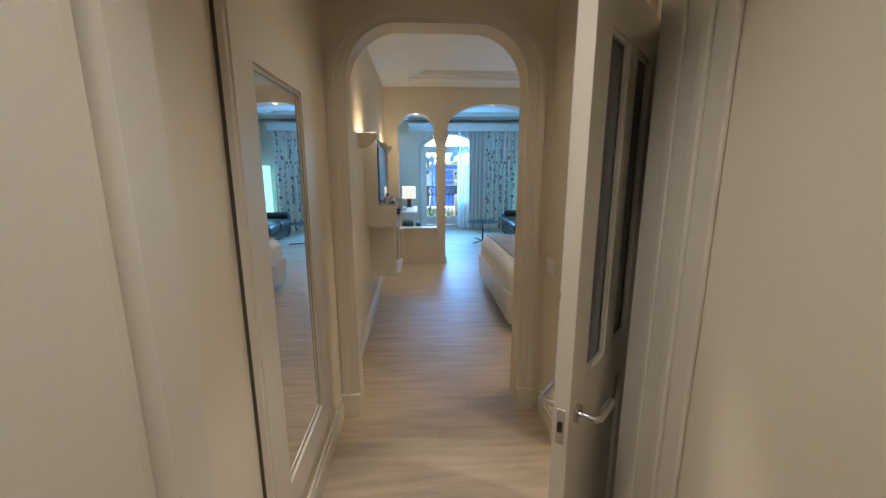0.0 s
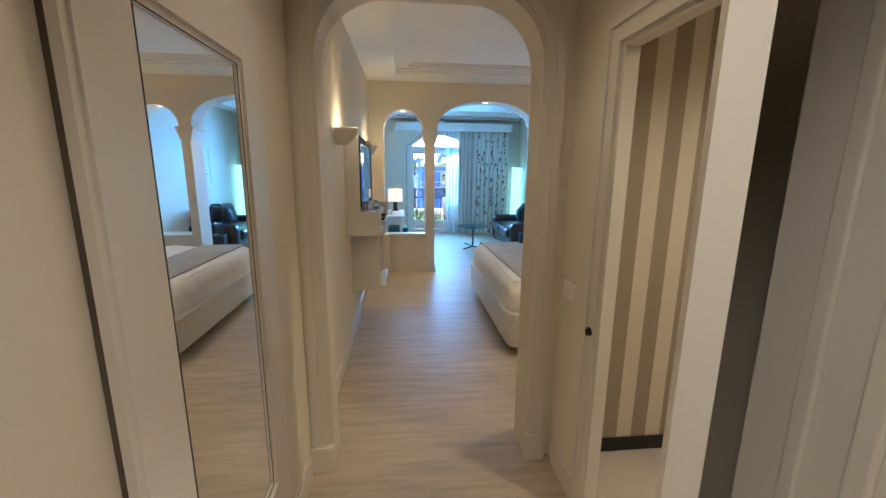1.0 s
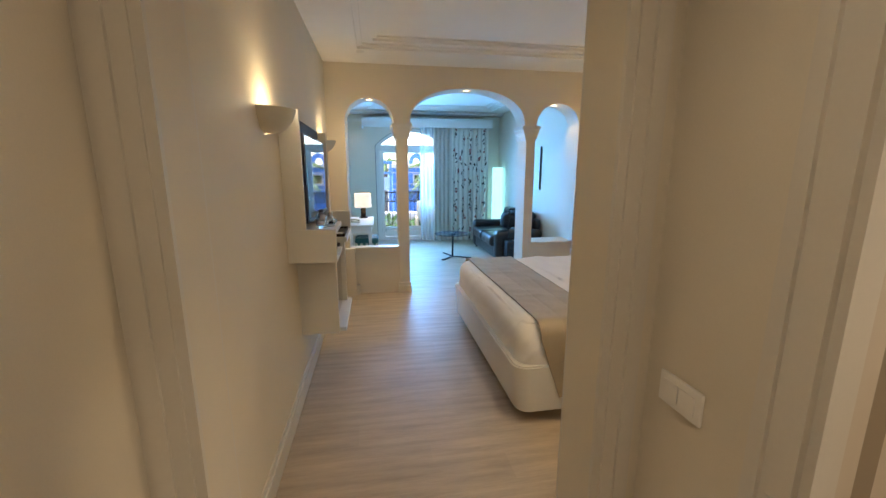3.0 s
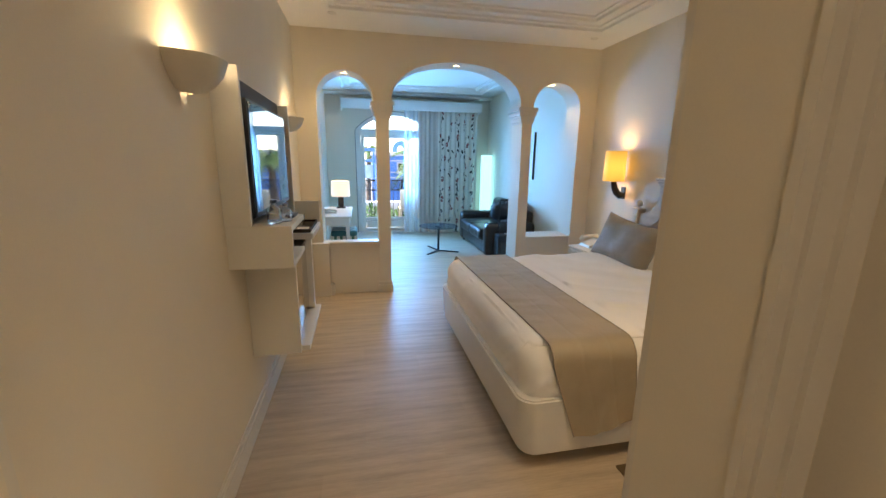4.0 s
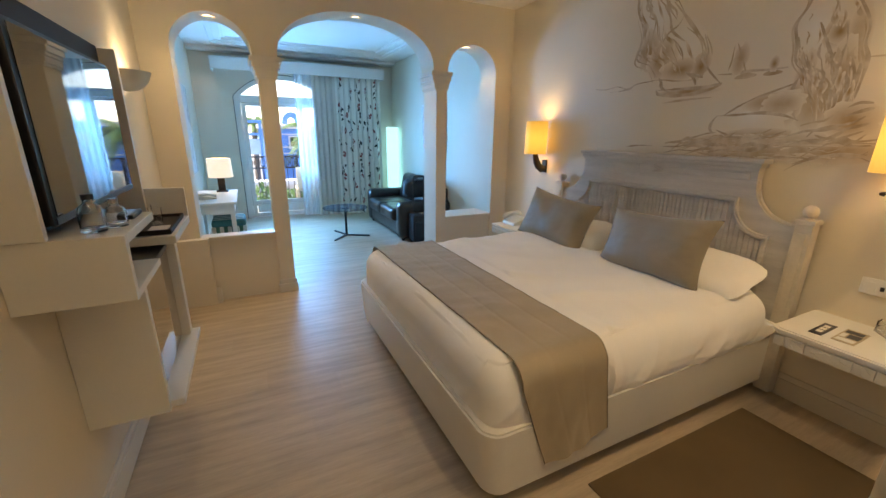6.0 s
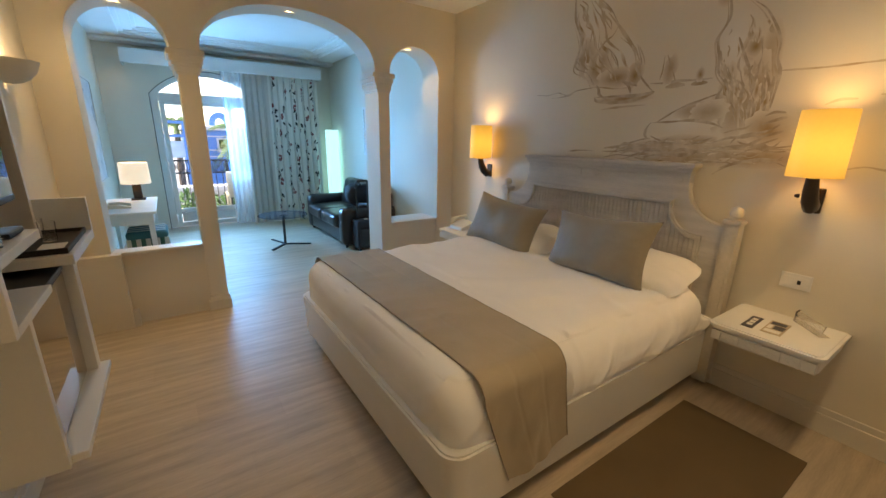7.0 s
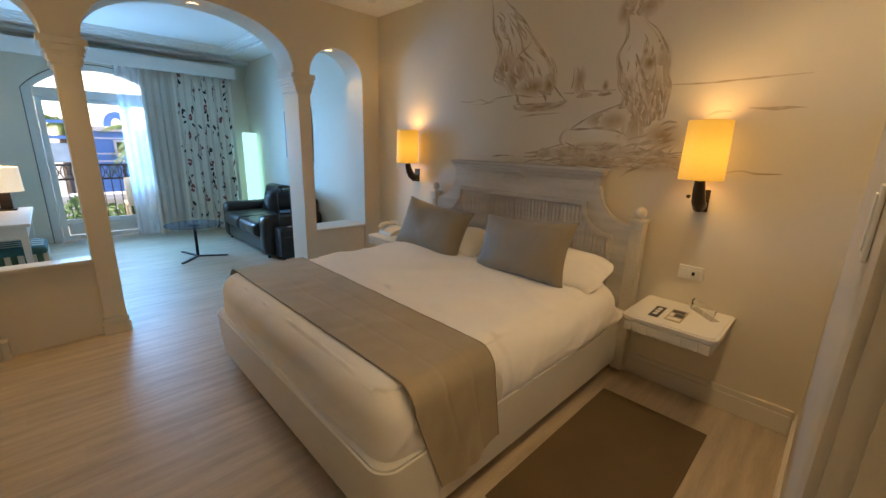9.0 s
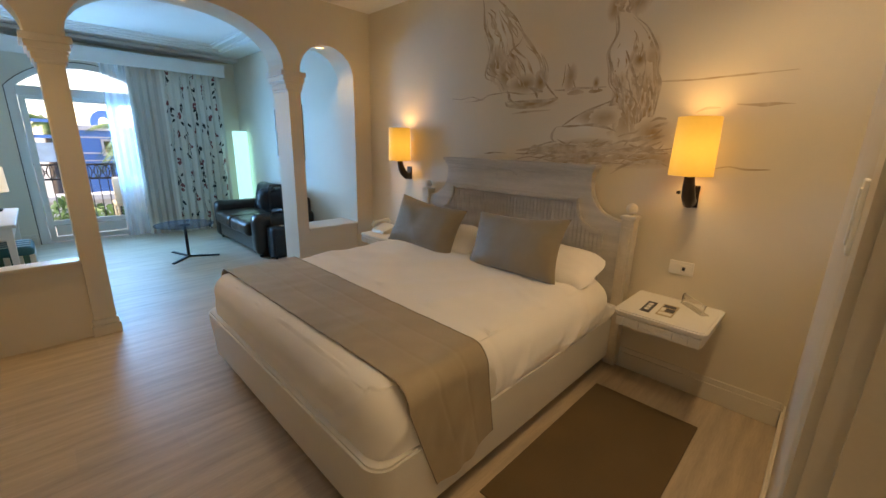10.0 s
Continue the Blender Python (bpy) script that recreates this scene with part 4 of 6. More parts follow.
def uplight(yc):
    t = thing("wall_uplight", (LX, yc, 1.7), "cream plaster half-bowl uplight, lit", "wall lamp", group="uplights")
    bm = bmesh.new()
    prof = [(0.155, 0.10), (0.15, 0.085), (0.135, 0.045), (0.105, 0.01), (0.07, -0.012), (0.03, -0.02)]
    inner = [(0.03, -0.008), (0.06, 0.0), (0.1, 0.03), (0.128, 0.07), (0.143, 0.10)]
    rings = []
    n = 20
    for r, h in prof + inner:
        rings.append([bm.verts.new((LX + 0.001 + r * math.sin(math.pi * i / n), yc - r * math.cos(math.pi * i / n), 1.77 + h)) for i in range(n + 1)])
    rings.append(rings[0])
    for a, b in zip(rings, rings[1:]):
        for i in range(n):
            try:
                bm.faces.new((a[i], a[i + 1], b[i + 1], b[i]))
            except ValueError:
                pass
    bmesh.ops.remove_doubles(bm, verts=bm.verts[:], dist=1e-5)
    bmesh.ops.recalc_face_normals(bm, faces=bm.faces[:])
    part("bowl", bm, M_PLASTER, t, smooth=True)
    part("bulb", lathe(bmesh.new(), [(0.001, 0), (0.014, 0.004), (0.018, 0.02), (0.012, 0.04), (0.001, 0.045)], (LX + 0.06, yc, 1.795), 10), M_BULB, t)
    lamp("uplight_light", "POINT", (LX + 0.125, yc, 1.862), 2.4, (1.0, 0.8, 0.46), 0.05)


def mural():
    """Sepia brush work on the wall over the bed: a sailing boat, a shoreline, rocks and one tall plain form."""
    def paint(name, colour, low, high, most, scale, soft):
        """Wall paint with pigment rubbed in, thinning out in streaks and, for washes, towards the rim."""
        m = mat(name, (0.755, 0.68, 0.555), 0.62, vary=0.07, scale=1.3, bump=0.05, grain=220)
        n, l = m.node_tree.nodes, m.node_tree.links
        bs = n["Principled BSDF"]
        src = bs.inputs["Base Color"].links[0].from_socket
        tx, mr, geo = n.new("ShaderNodeTexNoise"), n.new("ShaderNodeMapRange"), n.new("ShaderNodeNewGeometry")
        tx.inputs["Scale"].default_value, tx.inputs["Detail"].default_value = scale, 6
        l.new(geo.outputs["Position"], tx.inputs["Vector"])
        mr.inputs["From Min"].default_value, mr.inputs["From Max"].default_value = low, high
        mr.inputs["To Max"].default_value = most
        l.new(tx.outputs["Fac"], mr.inputs[0])
        fac = mr.outputs[0]
        if soft:
            co, sub, ln = n.new("ShaderNodeTexCoord"), n.new("ShaderNodeVectorMath"), n.new("ShaderNodeVectorMath")
            rim, mul, flat = n.new("ShaderNodeMapRange"), n.new("ShaderNodeMath"), n.new("ShaderNodeVectorMath")
            sub.operation, ln.operation, mul.operation, flat.operation = "SUBTRACT", "LENGTH", "MULTIPLY", "MULTIPLY"
            sub.inputs[1].default_value, flat.inputs[1].default_value = (0.5,) * 3, (0, 1, 1)
            l.new(co.outputs["Generated"], sub.inputs[0])
            l.new(sub.outputs[0], flat.inputs[0])
            l.new(flat.outputs[0], ln.inputs[0])
            rim.inputs["From Min"].default_value, rim.inputs["From Max"].default_value = 0.05, 0.50
            rim.inputs["To Min"].default_value, rim.inputs["To Max"].default_value = 1, 0
            l.new(ln.outputs["Value"], rim.inputs[0])
            l.new(rim.outputs[0], mul.inputs[0])
            l.new(fac, mul.inputs[1])
            fac = mul.outputs[0]
        mx = n.new("ShaderNodeMix")
        mx.data_type = "RGBA"
        l.new(fac, mx.inputs["Factor"])
        l.new(src, mx.inputs[6])
        mx.inputs[7].default_value = (*colour, 1)
        l.new(mx.outputs[2], bs.inputs["Base Color"])
        return m
    ink = paint("sepia_line", (0.22, 0.122, 0.03), 0.2, 0.72, 0.8, 13, False)
    wash = paint("sepia_wash", (0.34, 0.20, 0.055), 0.02, 0.6, 0.95, 7, True)
    brush = paint("sepia_brush", (0.31, 0.185, 0.05), 0.2, 0.75, 0.85, 9, False)
    pale = paint("pale_wash", (0.80, 0.77, 0.71), 0.1, 0.6, 0.9, 5, True)
    t = thing("wall_mural", (2.997, 4.4, 1.4), "sepia mural of a boat and rocky shore on the wall", "mural")
    layer, lift = [2.9988], 0.034

    def stroke(pts, w, m=ink, name="brush_line"):
        """A tapering brush line through (y, z) places."""
        bm = bmesh.new()
        fine = []
        for i in range(len(pts) - 1):
            p0, p1, p2, p3 = pts[max(i - 1, 0)], pts[i], pts[i + 1], pts[min(i + 2, len(pts) - 1)]
            for k in range(8):
                s = k / 8
                fine.append([0.5 * (2 * p1[a] + (p2[a] - p0[a]) * s + (2 * p0[a] - 5 * p1[a] + 4 * p2[a] - p3[a]) * s * s + (3 * p1[a] - p0[a] - 3 * p2[a] + p3[a]) * s ** 3) for a in (0, 1)])
        fine.append(list(pts[-1]))
        last = None
        layer[0] -= 0.00001
        for i, p in enumerate(fine):
            q, r = fine[max(i - 1, 0)], fine[min(i + 1, len(fine) - 1)]
            d = Vector((r[0] - q[0], r[1] - q[1]))
            d = d.normalized() if d.length else Vector((1, 0))
            e = w * (0.25 + 0.75 * math.sin(math.pi * (i + 0.5) / len(fine))) * (0.8 + 0.7 * noise.noise(Vector((p[0] * 9, p[1] * 9, 1))))
            a = bm.verts.new((layer[0], p[0] - d.y * e, p[1] + d.x * e + lift))
            b = bm.verts.new((layer[0], p[0] + d.y * e, p[1] - d.x * e + lift))
            if last:
                bm.faces.new((last[0], a, b, last[1]))
            last = (a, b)
        part(name, bm, m, t)

    def patch(cy, cz, ry, rz, m=wash, n=40, seed=0, tilt=0.0, rough=0.3):
        layer[0] -= 0.00001
        bm = bmesh.new()
        vs = []
        for i in range(n):
            a = 2 * math.pi * i / n
            k = 1 + rough * noise.noise(Vector((math.cos(a) * 3, math.sin(a) * 3, seed)))
            y, z = ry * k * math.cos(a), rz * k * math.sin(a)
            vs.append(bm.verts.new((layer[0], cy + y + tilt * z, cz + z + lift)))
        bm.faces.new(vs)
        part("colour_wash", bm, m, t)

    rng = random.Random(11)

    def hatch(n, a, b, w0, w1, bow=0.02, m=(ink, brush, wash)):
        """Loose strokes between two edges, each given as a line of (y, z) places from top to bottom."""
        for _ in range(n):
            u, v0 = rng.random(), rng.random() * 0.7
            v1 = min(1, v0 + rng.uniform(0.15, 0.45))
            pts = []
            for k in range(4):
                s = (v0 + (v1 - v0) * k / 3) * (len(a) - 1)
                i = min(int(s), len(a) - 2)
                pa, pb = [[e[i][c] + (e[i + 1][c] - e[i][c]) * (s - i) for c in (0, 1)] for e in (a, b)]
                pts.append((pa[0] + (pb[0] - pa[0]) * u + rng.uniform(-bow, bow), pa[1] + (pb[1] - pa[1]) * u))
            stroke(pts, rng.uniform(w0, w1), rng.choice(m))

    # sail and hull
    luff = [(5.334, 2.718), (5.289, 2.511), (5.259, 2.344), (5.203, 2.205), (5.228, 2.091), (5.223, 2.023), (5.11, 1.971), (5.053, 1.883)]
    leech = [(5.25, 2.70), (5.172, 2.565), (5.057, 2.458), (4.968, 2.373), (4.87, 2.225), (4.735, 2.1), (4.70, 1.99), (4.664, 1.887)]
    patch(5.08, 2.30, 0.17, 0.34, pale, seed=8, tilt=0.3)
    patch(4.84, 2.05, 0.15, 0.22, pale, seed=2, tilt=0.4)
    patch(5.14, 2.08, 0.09, 0.15, wash, seed=4, tilt=0.1)
    patch(5.02, 2.0, 0.12, 0.14, wash, seed=34, tilt=-0.2)
    patch(4.87, 1.92, 0.15, 0.07, wash, seed=6)
    patch(4.79, 1.772, 0.24, 0.035, wash, seed=16)
    patch(4.72, 1.93, 0.06, 0.1, wash, seed=36, tilt=-0.3)
    stroke(luff, 0.008)
    stroke([(y + 0.014, z - 0.03) for y, z in luff[2:]], 0.006, brush)
    stroke(leech[:5], 0.008)
    stroke([(4.87, 2.225), (4.794, 2.139), (4.741, 2.083), (4.705, 2.004)], 0.006, brush)
    stroke([(4.735, 2.113), (4.69, 1.995), (4.73, 1.98), (4.664, 1.887), (4.583, 1.805)], 0.010)
    stroke([(4.72, 2.10), (4.68, 2.03), (4.665, 1.98)], 0.006, brush)
    stroke([(5.066, 1.967), (5.054, 2.072), (5.004, 2.162), (4.932, 2.207), (4.902, 2.256)], 0.008, brush)
    stroke([(5.085, 1.868), (5.003, 1.867), (4.871, 1.846), (4.762, 1.843)], 0.007, brush)
    stroke([(5.02, 1.88), (5.0, 1.85), (4.987, 1.812), (4.92, 1.772)], 0.016)
    stroke([(5.03, 1.80), (5.01, 1.77), (4.96, 1.765), (4.93, 1.785)], 0.014)
    stroke([(5.013, 1.796), (4.866, 1.793), (4.695, 1.788), (4.569, 1.804)], 0.011)
    stroke([(5.01, 1.762), (4.913, 1.75), (4.762, 1.752), (4.646, 1.77), (4.569, 1.797)], 0.014, brush)
    stroke([(4.83, 1.90), (4.764, 1.855), (4.739, 1.806)], 0.012)
    stroke([(4.805, 1.886), (4.75, 1.87), (4.70, 1.85)], 0.013)
    stroke([(4.961, 1.706), (4.808, 1.717), (4.618, 1.722)], 0.009, brush)
    hatch(30, luff[1:], leech[1:], 0.005, 0.014, m=(brush, wash, brush))
    hatch(14, luff[3:], leech[3:], 0.004, 0.007)
    # far shore, horizon and small sails
    for pts, w in (([(5.61, 1.854), (5.495, 1.843), (5.379, 1.855), (5.279, 1.827), (5.198, 1.858), (5.057, 1.866)], 0.008), ([(5.454, 1.818), (5.327, 1.821), (5.232, 1.842)], 0.008),
                   ([(4.606, 1.856), (4.523, 1.85), (4.419, 1.854), (4.301, 1.849), (4.197, 1.852)], 0.008), ([(4.50, 1.822), (4.441, 1.83), (4.38, 1.828)], 0.014), ([(4.345, 1.826), (4.298, 1.831), (4.25, 1.829)], 0.014)):
        stroke(pts, w, brush if w > 0.009 else ink)
    patch(4.485, 1.93, 0.045, 0.095, wash, seed=21, tilt=-0.2)
    patch(4.30, 1.88, 0.025, 0.045, wash, seed=22)
    stroke([(4.534, 2.016), (4.536, 1.925), (4.547, 1.87)], 0.006, brush)
    stroke([(4.518, 2.021), (4.479, 1.938), (4.444, 1.856)], 0.007, brush)
    for pts, w in (([(3.903, 1.854), (3.72, 1.848), (3.59, 1.851), (3.447, 1.854), (3.276, 1.858)], 0.008), ([(3.69, 1.67), (3.64, 1.692), (3.574, 1.693)], 0.007),
                   ([(3.502, 1.707), (3.395, 1.699), (3.329, 1.702), (3.261, 1.699)], 0.010), ([(3.543, 1.365), (3.48, 1.379), (3.404, 1.368), (3.3, 1.373)], 0.008)):
        stroke(pts, w, brush)
    # the tall plain form and the low one at its foot
    west = [(4.25, 2.46), (4.236, 2.369), (4.214, 2.286), (4.193, 2.166), (4.235, 2.066), (4.213, 1.964), (4.20, 1.88), (4.148, 1.807), (4.108, 1.721), (4.048, 1.548)]
    east = [(4.03, 2.46), (4.05, 2.36), (4.10, 2.25), (4.016, 2.162), (3.935, 2.017), (3.928, 1.919), (3.905, 1.848), (3.907, 1.744), (3.917, 1.648), (3.94, 1.56)]
    patch(4.14, 2.02, 0.13, 0.24, pale, seed=11, rough=0.12)
    for cy, cz, ry, rz, sd in ((4.235, 2.30, 0.05, 0.075, 14), (4.085, 2.33, 0.075, 0.085, 24), (4.085, 2.31, 0.06, 0.07, 25), (4.13, 2.44, 0.11, 0.11, 26), (4.05, 1.985, 0.06, 0.08, 13), (4.04, 1.99, 0.045, 0.06, 33),
                              (3.96, 1.90, 0.055, 0.22, 12), (4.0, 1.74, 0.08, 0.22, 18), (4.14, 1.76, 0.05, 0.17, 17), (4.08, 1.66, 0.08, 0.16, 27), (4.17, 1.66, 0.05, 0.12, 28), (3.97, 1.64, 0.05, 0.16, 31)):
        patch(cy, cz, ry, rz, wash, seed=sd, tilt=0.03)
    for edge in (west, east):
        stroke(edge[1:], 0.010)
        stroke([(y + 0.012, z - 0.015) for y, z in edge[2:-1]], 0.006, brush)
    for pts, w in (([(4.129, 2.052), (4.098, 1.984), (4.059, 1.9), (4.027, 1.816), (4.012, 1.717), (4.021, 1.6)], 0.013), ([(4.211, 1.997), (4.184, 1.911), (4.132, 1.84), (4.099, 1.754), (4.092, 1.686)], 0.012),
                   ([(4.02, 2.028), (4.001, 1.942), (4.008, 1.863), (4.001, 1.733), (3.982, 1.565)], 0.009), ([(4.164, 1.791), (4.182, 1.741), (4.173, 1.654), (4.136, 1.572)], 0.010),
                   ([(3.963, 1.859), (3.935, 1.762), (3.939, 1.665), (3.947, 1.549)], 0.010), ([(4.088, 1.87), (4.057, 1.752), (4.056, 1.651), (4.019, 1.583)], 0.010)):
        stroke(pts, w)
    hatch(60, west[5:], east[5:], 0.005, 0.013, 0.012)
    hatch(12, west[3:6], east[3:6], 0.004, 0.009, 0.01, (brush, wash))
    hatch(22, west[:3], east[:3], 0.006, 0.014, 0.03, (ink, brush))
    patch(4.36, 1.60, 0.20, 0.08, pale, seed=3)
    patch(4.26, 1.67, 0.15, 0.06, wash, seed=40, tilt=-0.5)
    patch(4.22, 1.66, 0.10, 0.06, wash, seed=41)
    patch(4.30, 1.48, 0.24, 0.05, wash, seed=19)
    stroke([(4.524, 1.604), (4.436, 1.66), (4.352, 1.702), (4.266, 1.731), (4.177, 1.761)], 0.009)
    stroke([(4.559, 1.604), (4.43, 1.607), (4.3, 1.613), (4.191, 1.594), (4.121, 1.565)], 0.009)
    stroke([(4.559, 1.604), (4.586, 1.565), (4.586, 1.517), (4.526, 1.471)], 0.010)
    stroke([(4.549, 1.518), (4.456, 1.48), (4.349, 1.46), (4.211, 1.471)], 0.010)
    # rocks
    for cy, cz, ry, rz, sd in ((4.30, 1.43, 0.30, 0.05, 5), (4.05, 1.44, 0.2, 0.07, 15), (4.5, 1.44, 0.28, 0.05, 9), (4.15, 1.39, 0.34, 0.05, 29), (4.35, 1.40, 0.30, 0.04, 30), (3.9, 1.56, 0.12, 0.10, 32), (3.95, 1.40, 0.22, 0.06, 35)):
        patch(cy, cz, ry, rz, wash, seed=sd)
    for k in range(80):
        y = rng.uniform(3.85, 4.68)
        z = 1.36 + (0.24 * rng.random() if y < 4.02 else 0.12 * rng.random())
        ln = rng.uniform(0.07, 0.24)
        stroke([(y + ln, z - rng.uniform(0, 0.05)), (y + ln / 2, z + rng.uniform(-0.015, 0.02)), (y, z), (y - ln / 2, z + rng.uniform(-0.02, 0.05))], rng.uniform(0.004, 0.012), rng.choice((ink, brush, brush, wash)))
    for pts in ([(4.829, 1.429), (4.731, 1.457), (4.615, 1.493), (4.547, 1.502)], [(4.906, 1.405), (4.776, 1.41), (4.656, 1.439), (4.522, 1.479)], [(5.222, 1.394), (5.103, 1.407), (4.988, 1.406)],
                [(4.065, 1.478), (4.036, 1.514), (3.971, 1.532), (3.901, 1.546), (3.85, 1.579)], [(4.07, 1.46), (4.01, 1.455), (3.948, 1.491), (3.875, 1.539)], [(4.032, 1.489), (3.968, 1.47), (3.917, 1.505)],
                [(4.13, 1.294), (4.047, 1.354), (3.948, 1.381), (3.851, 1.386), (3.785, 1.363)], [(4.099, 1.333), (4.015, 1.37), (3.917, 1.396), (3.805, 1.395)], [(3.926, 1.625), (3.885, 1.644), (3.835, 1.64)], [(3.929, 1.582), (3.869, 1.605), (3.826, 1.617)]):
        stroke(pts, 0.009)


def rug():
    bm = soft_box(1.448, 2.648, 3.318, 3.898, 0.0005, 0.011, 0.005, 40, 24, 2, wob=0.0008, scale=8)
    solid("bedside_rug", bm, M_RUG, "flat brown woven bedside rug on the floor", "rug", smooth=True)


def power_outlet():
    y0, y1, z0, z1 = 3.55, 3.683, 0.752, 0.836
    t = thing("power_outlet", (3.0, 3.617, 0.794), "ivory double plate with a black-slotted switch above the nightstand", "outlet")
    part("plate", boxed(2.989, 2.999, y0, y1, z0, z1, bevel=0.003), M_PLASTIC, t)
    part("socket", boxed(2.985, 2.989, 3.622, 3.668, z0 + 0.018, z1 - 0.018, bevel=0.0015), M_PLASTIC, t)
    part("rocker", boxed(2.985, 2.989, 3.563, 3.612, z0 + 0.018, z1 - 0.018, bevel=0.0015), M_PLASTIC, t)
    part("slot", boxed(2.9835, 2.9855, 3.593, 3.608, 0.781, 0.803), M_BLACK, t, "black key slot")


bed()
headboard()
bed_runner()
pillows()
nightstand(3.59, "white floating nightstand with a carved drawer, leaflets on top")
nightstand(6.225, "white floating nightstand with a telephone on top")
bed_sconce(3.63, 3.2, 0.049)
bed_sconce(6.185, 5.6, 0.019)
uplight(4.09)
uplight(6.25)
mural()
rug()
power_outlet()

# recessed ceiling spots: some the place has, others unseen and added as fill
def downlight_or_fill(at, energy, color=WARM, spot=100, label="small lit ceiling spot, existing or added as fill", blend=0.6, soft=0.03):
    x, y, z = at
    t = thing("downlight_or_fill", at, label, "ceiling spot", group="recessed spots")
    part("rim", lathe(bmesh.new(), [(0.028, -0.004), (0.04, -0.004), (0.042, 0.0), (0.028, 0.0), (0.028, -0.004)], at, 20), M_WHITE, t)
    part("lens", lathe(bmesh.new(), [(0.001, -0.003), (0.028, -0.003), (0.028, -0.0005)], at, 16), M_BULB, t, "glowing lens")
    lamp("downlight_or_fill_lamp", "SPOT", (x, y, z - 0.012), energy, color, soft, (x, y, 0), spot).data.spot_blend = blend


CORR = (1.0, 0.915, 0.77)
for x, z, power in ((0.09, 2.411, 6), (1.31, 2.549, 15), (2.4975, 2.404, 6)):
    downlight_or_fill((x, 7.02, z - 0.006), power, spot=130)
downlight_or_fill((-0.19, 10.42, CZ - 0.001), 3)
# added spot with no visible fitting: warms the floor before the low wall
downlight_or_fill((0.02, 6.4, CZ - 0.001), 34, (1.0, 0.74, 0.38), 88, blend=1.0)
downlight_or_fill((2.68, 6.5, CZ - 0.001), 5, (1.0, 0.72, 0.39), 100, blend=1.0)
# corridor spots, all unseen: added to light its walls, casing and floor
downlight_or_fill((0.15, 0.95, 2.619), 50, CORR, 98, blend=1.0, soft=0.1)
downlight_or_fill((0.25, -0.4, 2.619), 12, CORR, 150, blend=1.0, soft=0.1)
downlight_or_fill((0.25, 2.1, 2.619), 18, (1.0, 0.83, 0.58), 140, blend=1.0, soft=0.1)
downlight_or_fill((0.25, 1.45, 2.619), 36, CORR, 48, blend=0.35)
# unseen spots, added to brighten the bed and the near floor
for x, power in ((1.2, 28), (2.3, 27)):
    downlight_or_fill((x, 3.2, CZ - 0.001), power, (1.0, 0.785, 0.455), 125, blend=0.8)
downlight_or_fill((1.8, 1.5, 2.599), 50, (1.0, 0.85, 0.62), 140)


